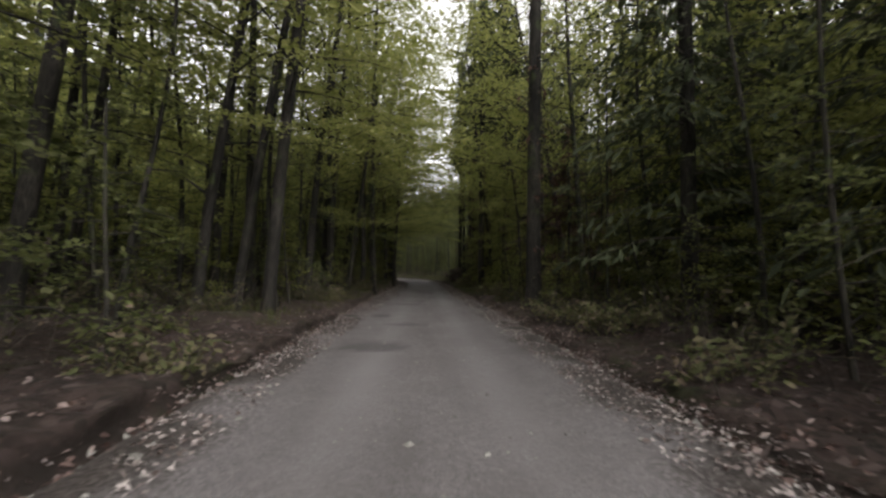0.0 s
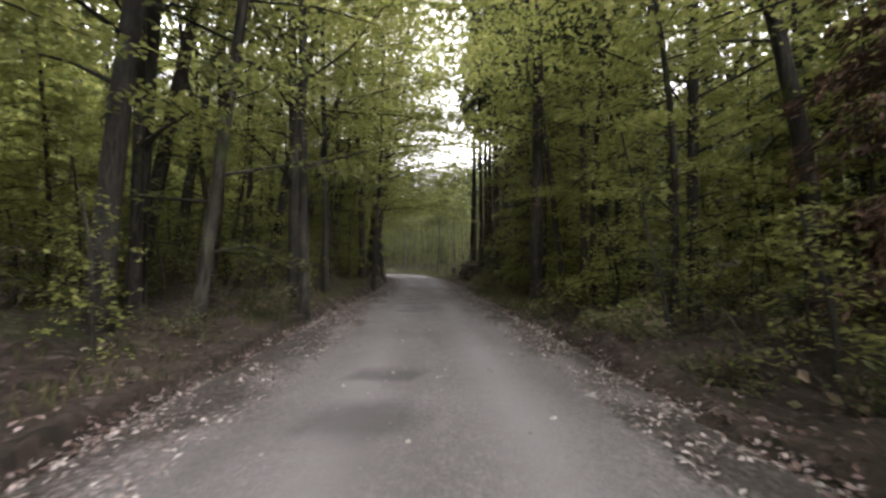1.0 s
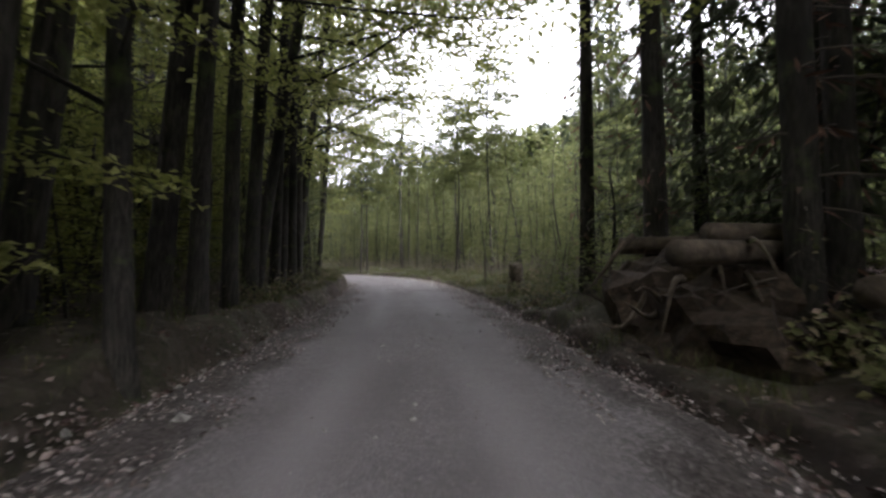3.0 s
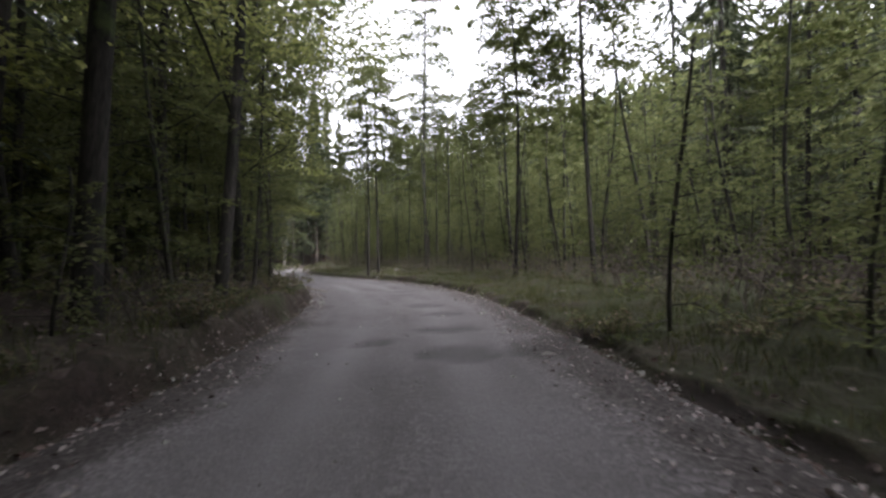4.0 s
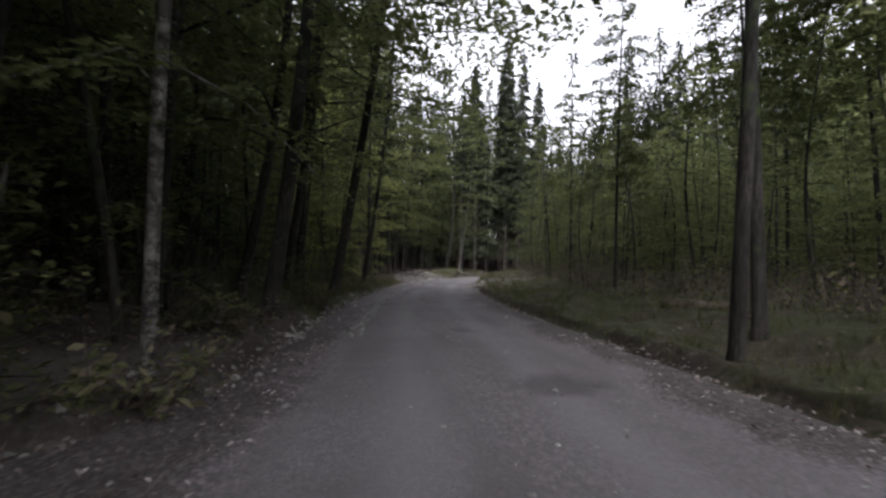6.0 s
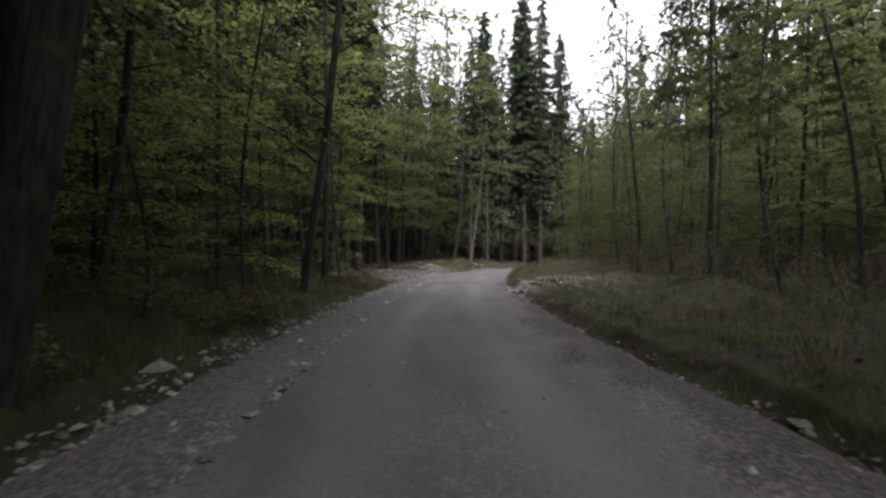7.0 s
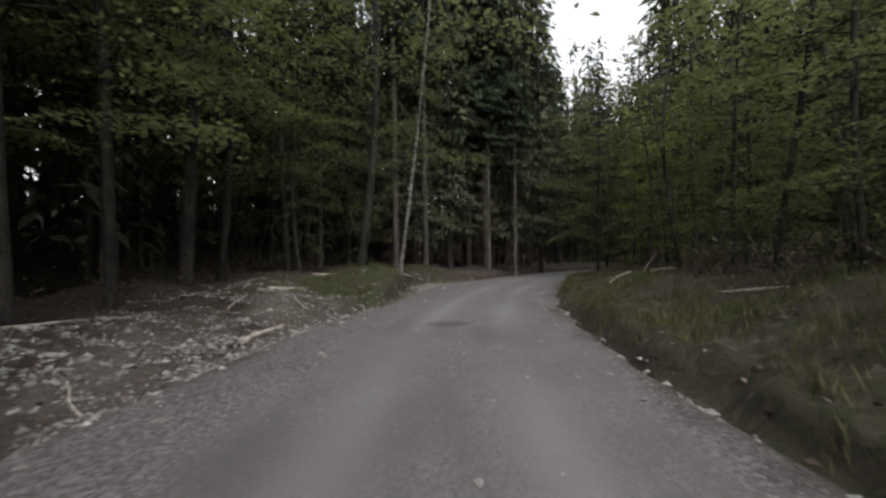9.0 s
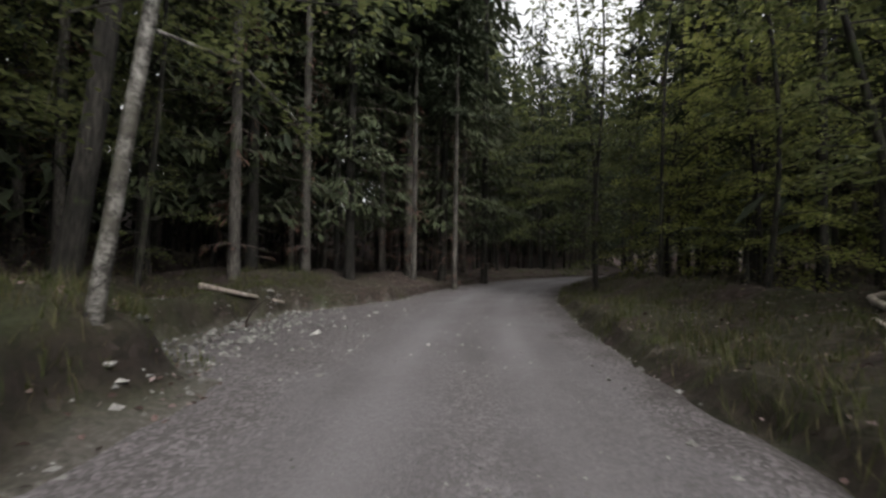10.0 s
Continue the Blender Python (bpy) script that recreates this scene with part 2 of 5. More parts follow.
def smooth_line(points, step):
    """Catmull-Rom through the points, cut into even steps."""
    q = np.array([2 * np.array(points[0]) - points[1], *points, 2 * np.array(points[-1]) - points[-2]], float)
    out = []
    for i in range(1, len(q) - 2):
        u = np.linspace(0, 1, 40, endpoint=False)[:, None]
        a, b, c, d = q[i - 1], q[i], q[i + 1], q[i + 2]
        out.append(0.5 * (2 * b + (c - a) * u + (2 * a - 5 * b + 4 * c - d) * u**2 + (3 * b - a - 3 * c + d) * u**3))
    p = np.concatenate(out)
    s = np.concatenate([[0], np.cumsum(np.hypot(*np.diff(p, axis=0).T))])
    t = np.arange(0, s[-1], step)
    return np.stack([np.interp(t, s, p[:, 0]), np.interp(t, s, p[:, 1])], 1)


ROAD = smooth_line(LINE, 0.25)
TANGENT = np.gradient(ROAD, axis=0)
TANGENT /= np.linalg.norm(TANGENT, axis=1)[:, None]
ZERO = int(np.argmin(np.hypot(*(ROAD - (0.05, 0.0)).T)))
ALONG = (np.arange(len(ROAD)) - ZERO) * 0.25


def on_road(x, y):
    """How far along the road a place lies, and how far to its right."""
    x, y = np.atleast_1d(np.asarray(x, float)), np.atleast_1d(np.asarray(y, float))
    s, off = np.empty(x.shape), np.empty(x.shape)
    for k in range(0, len(x), 4000):
        dx, dy = x[k:k + 4000, None] - ROAD[None, ::2, 0], y[k:k + 4000, None] - ROAD[None, ::2, 1]
        i = np.argmin(dx * dx + dy * dy, axis=1)
        j = np.arange(len(i))
        tx, ty = TANGENT[::2][i].T
        s[k:k + 4000] = ALONG[::2][i]
        o = dx[j, i] * ty - dy[j, i] * tx
        r = np.hypot(dx[j, i], dy[j, i])
        off[k:k + 4000] = np.where(o < 0, -r, r)
    return s, off


def place_at(s, off):
    """The place that lies s metres along the road and off metres to its right."""
    x, y, tx, ty = (np.interp(s, ALONG, k) for k in (ROAD[:, 0], ROAD[:, 1], TANGENT[:, 0], TANGENT[:, 1]))
    return x + ty * off, y - tx * off


def table(s, rows):
    k = np.array(rows, float)
    return np.interp(s, k[:, 0], k[:, 1])


def step01(a, b, x):
    t = np.clip((x - a) / (b - a), 0, 1)
    return t * t * (3 - 2 * t)


def waves(x, y, size, seed):
    """Cheap smooth unevenness, about -1 to 1."""
    r = np.random.RandomState(seed)
    out = 0
    for _ in range(6):
        a, ph = r.uniform(0, 6.28, 2)
        k = 6.28 / (size * r.uniform(0.6, 1.7))
        out = out + np.sin(k * (x * math.cos(a) + y * math.sin(a)) + ph)
    return out / 3.2


HALF = [(-45, 1.55), (0, 1.6), (16, 1.6), (22, 1.42), (34, 1.4), (50, 1.5), (58, 1.6), (67, 2.0), (74, 2.15), (82, 1.75), (96, 1.5), (110, 1.65), (118, 1.7), (130, 1.5), (190, 1.5)]
FOOT_L = [(-45, 2.2), (10, 2.2), (22, 2.4), (40, 2.3), (52, 2.4), (62, 2.3), (70, 2.3), (74, 3.4), (78.8, 3.6), (80.6, 2.6), (94, 2.45), (104, 2.7), (113, 2.9), (119, 2.7), (121, 2.5), (125, 2.7), (126.2, 4.6), (131, 4.4), (134, 2.6), (190, 2.4)]
FOOT_R = [(-45, 2.2), (10, 2.2), (30, 2.05), (45, 2.2), (52, 2.4), (60, 2.5), (71, 2.9), (82, 2.7), (94, 2.3), (108, 2.1), (121, 2.0), (136, 2.2), (190, 2.4)]
RISE_L = [(-45, 0.5), (0, 0.42), (12, 0.42), (23, 0.6), (35, 0.85), (46, 0.75), (60, 0.7), (69, 0.6), (73, 0.42), (75.5, 0.28), (79.3, 0.26), (81, 0.32), (84, 0.4), (94, 0.6), (103, 0.5), (110, 0.36), (118, 0.42), (121, 0.7), (126, 0.8), (140, 0.6), (190, 0.5)]
RISE_R = [(-45, 0.25), (0, 0.25), (15, 0.25), (27, 0.2), (36, 0.35), (46, 0.6), (52, 0.3), (60, 0.35), (74, 0.45), (90, 0.5), (100, 0.55), (106, 0.7), (109, 1.05), (114, 0.95), (118, 0.8), (130, 0.7), (190, 0.5)]
EDGE_L = [(-45, 0.5), (10, 0.5), (14, 0.35), (26, 0.35), (34, 0.55), (70, 0.6), (74, 0.4), (78, 0.4), (80, 0.7), (86, 0.6), (94, 0.35), (104, 0.3), (108, 0.1), (118, 0.12), (120.5, 0.6), (131, 0.7), (136, 0.4), (190, 0.4)]
EDGE_R = [(-45, 0.5), (60, 0.45), (77, 0.6), (100, 0.4), (190, 0.35)]


def ground_height(x, y):
    x, y = np.atleast_1d(np.asarray(x, float)), np.atleast_1d(np.asarray(y, float))
    s, off = on_road(x, y)
    d = np.abs(off)
    left = off < 0
    foot = np.where(left, table(s, FOOT_L), table(s, FOOT_R)) + 0.12 * waves(x, y, 1.7, 5)
    rise = np.where(left, table(s, RISE_L), table(s, RISE_R)) * (1 + 0.25 * waves(x, y, 2.6, 6))
    edge = np.where(left, table(s, EDGE_L), table(s, EDGE_R))
    bank = rise * (edge * step01(foot, foot + 0.4, d) + (1 - edge) * step01(foot, foot + 3.2 + 3 * (edge < 0.3), d))
    rough = (0.05 * waves(x, y, 1.3, 1) + 0.10 * waves(x, y, 4.5, 2)) * step01(foot, foot + 1.0, d) + 0.35 * waves(x, y, 19, 3) * step01(5, 20, d)
    bank = bank + 0.35 * np.exp(-((s - 124.0) / 1.5) ** 2 - ((off + 3.4) / 0.9) ** 2)
    side = (x - 10) * 0.87 + (y - 60) * 0.5
    hill = 78 * step01(45, 250, side) * step01(20, 60, d)
    slope = np.clip(d - 11, 0, 70) * 0.16 * np.where(left, 1, step01(48, 40, s) + step01(124, 134, s))
    return np.where(d < foot, -0.03 - 0.05 * step01(0, 1, foot - d), -0.03) + bank + rough + hill + slope


def gz(x, y):
    return float(ground_height(x, y)[0])


# ---- mesh helpers ----
def mesh_of(name, verts, faces, material, smooth=False, attrs=None):
    """A mesh from arrays; faces all of one corner count."""
    verts, faces = np.asarray(verts, np.float32), np.asarray(faces, np.int32)
    me = bpy.data.meshes.new(name)
    k = faces.shape[1]
    me.vertices.add(len(verts))
    me.vertices.foreach_set("co", verts.ravel())
    me.loops.add(faces.size)
    me.loops.foreach_set("vertex_index", faces.ravel())
    me.polygons.add(len(faces))
    me.polygons.foreach_set("loop_start", np.arange(0, faces.size, k, dtype=np.int32))
    me.polygons.foreach_set("loop_total", np.full(len(faces), k, np.int32))
    me.polygons.foreach_set("use_smooth", np.full(len(faces), smooth))
    for key, vals in (attrs or {}).items():
        me.attributes.new(key, "FLOAT", "POINT").data.foreach_set("value", np.asarray(vals, np.float32))
    me.update(calc_edges=True)
    me.materials.append(material)
    return me


def part(name, me, parent, label="", kind=""):
    ob = new(name, me)
    ob.parent = parent
    return tagged(ob, label, kind=kind)


def tube(points, radii, sides=8, seed=0, flutes=0.0):
    """Rings along a line, closed at the tip."""
    p, r = np.asarray(points, float), np.asarray(radii, float)
    t = np.gradient(p, axis=0)
    t /= np.linalg.norm(t, axis=1)[:, None] + 1e-9
    ref = np.where(np.abs(t[:, 2:3]) > 0.9, [[1.0, 0, 0]], [[0, 0, 1.0]])
    u = np.cross(ref, t)
    u /= np.linalg.norm(u, axis=1)[:, None] + 1e-9
    w = np.cross(t, u)
    a = np.linspace(0, 2 * np.pi, sides, endpoint=False)
    k = 1 + flutes * np.sin(a * 3 + seed)[None, :] * np.linspace(1, 0, len(p))[:, None] ** 2
    v = p[:, None] + (r[:, None] * k)[..., None] * (np.cos(a)[None, :, None] * u[:, None] + np.sin(a)[None, :, None] * w[:, None])
    v = v.reshape(-1, 3)
    i, j = np.meshgrid(np.arange(len(p) - 1), np.arange(sides), indexing="ij")
    b = (j + 1) % sides
    f = np.stack([i * sides + j, i * sides + b, (i + 1) * sides + b, (i + 1) * sides + j], -1).reshape(-1, 4)
    return v, f


def joined(parts):
    v, f, n = [], [], 0
    for a, b in parts:
        v.append(a)
        f.append(np.asarray(b) + n)
        n += len(a)
    return np.concatenate(v), np.concatenate(f)


def leaves(rng, at, long, wide, tilt=0.35, hang=None):
    """One folded four-cornered leaf at each place; nearly level by default, or hanging along the given ways."""
    n = len(at)
    yaw = rng.uniform(0, 2 * np.pi, n)
    d = np.stack([np.cos(yaw), np.sin(yaw), rng.normal(-0.1, tilt, n)], 1) if hang is None else hang + rng.normal(0, tilt, (n, 3))
    d /= np.linalg.norm(d, axis=1)[:, None]
    up = np.array([0, 0, 1.0]) + rng.normal(0, tilt, (n, 3))
    s = np.cross(d, up)
    s /= np.linalg.norm(s, axis=1)[:, None] + 1e-9
    nn = np.cross(s, d)
    L = (long * rng.uniform(0.6, 1.3, n))[:, None]
    W = (wide * rng.uniform(0.7, 1.2, n))[:, None]
    fold = nn * W * 0.18
    v = np.stack([at - d * L / 2, at + s * W / 2 + fold + d * L * 0.05, at + d * L / 2, at - s * W / 2 + fold + d * L * 0.05], 1).reshape(-1, 3)
    k = np.arange(n)[:, None] * 4
    f = np.concatenate([k + [[0, 1, 2]], k + [[0, 2, 3]]], 1).reshape(-1, 3)
    return v, f


# ---- ground ----
def axis(lo, hi, step, far):
    core = np.arange(lo, hi + step, step)
    out, g = [], step
    while sum(out) < far:
        g *= 1.22
        out.append(g)
    a = np.cumsum(out)
    return np.concatenate([lo - a[::-1], core, core[-1] + a])


def cover_of(x, y):
    """How grassy, stony and bare the ground is at each place; bare carries the lip's shade too."""
    s, off = on_road(x, y)
    d, left = np.abs(off), off < 0
    foot = np.where(left, table(s, FOOT_L), table(s, FOOT_R)) + 0.12 * waves(x, y, 1.7, 5)
    grass_l = table(s, [(0, 0.05), (50, 0.35), (60, 0.3), (69, 0.1), (84, 0.25), (90, 0.9), (103, 0.75), (109, 0.25), (119, 0.25), (121, 0.8), (128, 0.6), (136, 0.2), (190, 0.2)])
    grass_r = table(s, [(0, 0.05), (20, 0.15), (27, 0.5), (34, 0.2), (50, 0.6), (62, 0.8), (77, 0.6), (90, 0.8), (104, 0.6), (112, 0.5), (117, 0.3), (130, 0.45), (146, 0.3), (190, 0.2)])
    grassy = np.where(left, grass_l * step01(9, 5, d), grass_r * step01(13, 8, d)) * np.clip(0.75 + 0.5 * waves(x, y, 2.2, 11), 0, 1)
    grassy = np.maximum(grassy, step01(30, 60, (x - 10) * 0.87 + (y - 60) * 0.5) * step01(20, 40, d))
    stony = step01(foot + 0.15, foot - 0.35, d) * np.where(left, table(s, [(0, 0.3), (84, 0.35), (90, 0.9), (190, 0.7)]), 0.4) + np.where(left, 0.75 * step01(70, 74, s) * step01(86, 81, s) * step01(7.5, 4.0, d) * np.clip(0.6 + 0.6 * waves(x, y, 2.1, 20), 0, 1) + step01(107, 111, s) * 0.85 * step01(121, 119, s) * step01(6.6, 4.0, d + 0.7 * waves(x, y, 2.4, 18)) * np.clip(0.62 + 0.6 * waves(x, y, 1.9, 19), 0, 1), step01(100, 102, s) * step01(106, 104, s) * step01(6, 4, d)) * 0.8
    # band at the bank's foot: bare soil, darkened for the overhang's shade
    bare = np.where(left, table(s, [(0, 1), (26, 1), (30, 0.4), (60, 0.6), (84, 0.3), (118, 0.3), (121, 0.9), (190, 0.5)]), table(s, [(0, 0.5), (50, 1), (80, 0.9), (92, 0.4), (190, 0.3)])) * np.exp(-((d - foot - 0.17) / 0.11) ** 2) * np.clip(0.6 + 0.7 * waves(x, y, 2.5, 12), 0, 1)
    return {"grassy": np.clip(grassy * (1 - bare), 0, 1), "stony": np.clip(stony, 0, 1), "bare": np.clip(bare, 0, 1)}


def sheet_faces(ni, nj):
    i, j = np.meshgrid(np.arange(ni - 1), np.arange(nj - 1), indexing="ij")
    return np.stack([i * nj + j, (i + 1) * nj + j, (i + 1) * nj + j + 1, i * nj + j + 1], -1).reshape(-1, 4)


def build_ground():
    gx, gy = axis(-44, 16, 0.5, 1500), axis(-4, 152, 0.5, 1500)
    X, Y = np.meshgrid(gx, gy, indexing="ij")
    x, y = X.ravel(), Y.ravel()
    s, off = on_road(x, y)
    sunk = 0.35 * step01(5.6, 4.8, np.abs(off)) * (s > -9) * (s < 164)
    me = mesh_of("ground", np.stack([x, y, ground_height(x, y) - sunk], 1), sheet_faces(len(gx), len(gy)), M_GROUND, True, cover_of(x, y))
    tagged(new("ground", me), "brown forest floor of leaf litter, moss and grass", "ground", kind="structure")
    for side, name in ((-1, "verge_left"), (1, "verge_right")):
        t, o = np.arange(-10, 165, 0.24), np.concatenate([np.linspace(1.7, 3.5, 34), np.linspace(3.6, 6.2, 13)])
        T, O = np.meshgrid(t, o, indexing="ij")
        x, y = place_at(T.ravel(), side * O.ravel())
        foot = np.where(side < 0, table(T.ravel(), FOOT_L), table(T.ravel(), FOOT_R))
        z = ground_height(x, y) + (0.05 * waves(x, y, 0.42, 13) + 0.03 * waves(x, y, 0.9, 15)) * step01(foot + 0.05, foot + 0.35, O.ravel()) - 0.3 * step01(5.9, 6.2, O.ravel()) + 0.01
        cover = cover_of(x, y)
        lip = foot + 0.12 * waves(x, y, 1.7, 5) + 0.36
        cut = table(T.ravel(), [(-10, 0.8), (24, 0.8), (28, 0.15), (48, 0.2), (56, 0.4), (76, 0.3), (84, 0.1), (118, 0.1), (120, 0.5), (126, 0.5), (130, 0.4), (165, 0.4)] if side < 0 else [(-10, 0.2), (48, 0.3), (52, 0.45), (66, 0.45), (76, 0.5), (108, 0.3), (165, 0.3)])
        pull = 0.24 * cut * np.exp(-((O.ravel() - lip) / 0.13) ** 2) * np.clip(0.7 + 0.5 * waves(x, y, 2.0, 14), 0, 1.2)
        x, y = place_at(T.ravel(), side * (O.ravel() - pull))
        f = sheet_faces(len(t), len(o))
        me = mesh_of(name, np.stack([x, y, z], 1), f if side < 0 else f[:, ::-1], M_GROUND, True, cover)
        tagged(new(name, me), "eroded earth bank beside the gravel road", "verge", kind="structure")


# damp hollows: place, half width across, half length along the road
HOLLOWS = [(-0.98, 7.3, 0.55, 0.45), (-0.66, 10.4, 0.5, 0.28), (-1.52, 12.6, 0.32, 0.3), (-0.92, 16.9, 0.5, 0.36), (-0.88, 18.3, 0.45, 0.28),
           (-1.0, 25.4, 0.5, 0.22), (-0.9, 26.6, 0.4, 0.2), (-0.95, 27.9, 0.45, 0.2), (-1.3, 29.4, 0.4, 0.2), (-1.25, 36.0, 0.5, 0.4), (-1.0, 39.0, 0.4, 0.3),
           (-2.05, 57.4, 0.55, 0.42), (-1.1, 57.6, 0.35, 0.35), (-2.35, 59.7, 0.6, 0.3), (-3.2, 58.1, 0.35, 0.25), (-2.6, 61.6, 0.5, 0.3),
           (-3.1, 63.4, 0.6, 0.4), (-4.24, 66.8, 0.5, 0.3), (-4.7, 68.2, 0.5, 0.35), (-5.2, 70.5, 0.4, 0.3), (-10.6, 79.5, 0.5, 0.3), (-13.2, 82.5, 0.3, 0.2),
           (-24.5, 102.2, 0.45, 0.32), (-23.9, 102.6, 0.35, 0.25), (-24.74, 103.4, 0.5, 0.25), (-24.4, 104.5, 0.35, 0.2), (-27.5, 112.9, 0.4, 0.28)]


def build_road():
    s = np.arange(-30, 176, 0.26)
    o = np.linspace(-3.2, 3.2, 45)
    S, O = np.meshgrid(s, o, indexing="ij")
    Sf, Of = S.ravel(), O.ravel()
    half = table(Sf, HALF)
    foot = np.where(Of < 0, table(Sf, FOOT_L), table(Sf, FOOT_R))
    Of = Of * (foot + 0.15) / 3.2
    x, y = place_at(Sf, Of)
    d = np.abs(Of)
    rag = 0.16 * waves(x, y, 0.9, 21) + 0.12 * waves(x, y, 3.2, 22)
    loose = np.clip(step01(half - 0.25, half + 0.2, d + rag) + 0.85 * np.exp(-((Of - 0.1) / 0.24) ** 2) * np.clip(0.4 + 0.7 * waves(x, y, 5, 23), 0, 1), 0, 1)
    worn = 0.75 * (np.exp(-((d - 0.72) / 0.28) ** 2)) * np.clip(0.55 + 0.5 * waves(x, y, 6, 24), 0, 1)
    damp = np.zeros(len(x))
    for hx, hy, a, b in HOLLOWS:
        hs, ho = on_road(hx, hy)
        q = np.hypot((Of - ho[0] + 0.1 * waves(x, y, 0.5, 25)) / a, (Sf - hs[0] + 0.07 * waves(x, y, 0.45, 26)) / (1.25 * b))
        damp = np.maximum(damp, step01(1.12, 0.75, q))
    z = 0.02 - 0.012 * (d / 1.5) ** 2 - 0.022 * damp + 0.008 * waves(x, y, 0.7, 27) + 0.012 * waves(x, y, 2.5, 28) - 0.06 * step01(foot - 0.12, foot + 0.15, d) + 0.035 * step01(half - 0.1, half + 0.3, d)
    damp = 0.62 * damp
    streak = np.clip(waves(Sf * 0.12, Of, 0.42, 30) * 0.7 + 0.5 * waves(x, y, 3.4, 31), 0, 1) * step01(half + 0.1, half - 0.2, d)
    earthy = np.where(Of < 0, table(Sf, [(0, 0.95), (48, 0.95), (60, 0.8), (84, 0.75), (90, 0.2), (135, 0.2), (140, 0.6)]), table(Sf, [(0, 0.95), (48, 0.95), (60, 0.75), (100, 0.7), (140, 0.6)]))
    soil = np.maximum(step01(foot - 0.35, foot + 0.1, d + rag) * 0.85, earthy * step01(half - 0.05, half + 0.4, d + 1.3 * rag))
    n = len(o)
    i, j = np.meshgrid(np.arange(len(s) - 1), np.arange(n - 1), indexing="ij")
    f = np.stack([i * n + j, i * n + j + 1, (i + 1) * n + j + 1, (i + 1) * n + j], -1).reshape(-1, 4)[:, ::-1]
    me = mesh_of("road", np.stack([x, y, z], 1), f[:, ::-1], M_ROAD, True, {"loose": loose, "worn": worn, "damp": np.clip(damp, 0, 1), "soil": soil, "streak": streak})
    tagged(new("road", me), "pale grey gravel forest road with damp dark hollows", "road", kind="structure")


build_ground()
build_road()

# ---- trees ----
def bent_trunk(rng, height, base, top=0.02, bend=0.5, rings=14, flare=0.5, low=-0.4):
    t = np.linspace(0, 1, rings) ** 1.25
    z = low + (height - low) * t
    ph = rng.uniform(0, 6.28, 2)
    x = bend * 0.35 * (np.sin(t * rng.uniform(2, 5) + ph[0]) - math.sin(ph[0]))
    y = bend * 0.35 * (np.sin(t * rng.uniform(2, 5) + ph[1]) - math.sin(ph[1]))
    r = base * (1 - t) ** 0.75 + top + base * flare * np.exp(-np.clip(z, 0, None) / (base * 2.2))
    return np.stack([x, y, z], 1), r


def along_line(p, z):
    return np.stack([np.interp(z, p[:, 2], p[:, 0]), np.interp(z, p[:, 2], p[:, 1]), z], -1)


def broadleaf(name, seed, height, base, first, limbs, reach, per_limb, leaf, mats, label, category, bend=0.6, spread=0.55, droop=0.25, low=9.0, taper=0.62, high=0.2):
    """A leafy tree: bent trunk, rising limbs, and level sprays of leaves along them, fine below and coarse high up."""
    rng = np.random.RandomState(seed)
    thing = tagged(new(name), label, category)
    p, r = bent_trunk(rng, height, base, bend=bend)
    part("trunk", mesh_of("trunk", *tube(p, r, 10 if height > 14 else 6, seed, 0.12), mats[0], True), thing)
    wood, pts, big = [], [], []
    for k in range(limbs):
        z0 = first + (height * 0.97 - first) * (k + rng.uniform(0, 1)) / limbs
        up = (z0 - first) / (height - first)
        L = reach * rng.uniform(0.55, 1.15) * (1 - taper * up ** 1.5)
        a = k * 2.4 + rng.uniform(-0.7, 0.7)
        u = np.linspace(0, 1, 4 if height > 14 else 3)
        rise = rng.uniform(0.15, 0.6)
        h = np.stack([np.cos(a + 0.25 * np.sin(3 * u + k)) * u * L, np.sin(a + 0.25 * np.sin(3 * u + k)) * u * L, L * (rise * u - droop * 2 * u ** 2)], 1)
        q = along_line(p, np.array([z0]))[0] + h
        r0 = max(0.010, np.interp(z0, p[:, 2], r) * 0.30)
        wood.append(tube(q, r0 * (1 - u) ** 0.8 + 0.004, 3))
        near = z0 < low
        m = int(per_limb * (1 if near else high) * L / reach * rng.uniform(0.75, 1.25))
        uu = rng.uniform(0.18, 1.06, m) ** 0.8
        side = rng.normal(0, 1, m) * spread * L * 0.30 * (1.15 - 0.5 * uu)
        c = np.stack([np.interp(uu, u, q[:, i]) for i in range(3)], 1)
        c += np.stack([-np.sin(a) * side, np.cos(a) * side, rng.normal(0, 0.07, m) - np.abs(side) * rng.uniform(0.05, 0.4) + 0.05], 1)
        pts.append(c)
        big.append(np.full(m, 1.0 if near else 2.0))
    part("branchwork", mesh_of("branchwork", *joined(wood), mats[0], True), thing, kind="stuff")
    pts, big = np.concatenate(pts), np.concatenate(big)
    part("crown", mesh_of("crown", *leaves(rng, pts, leaf * big, leaf * 0.62 * big), mats[1]), thing, kind="stuff")
    return thing


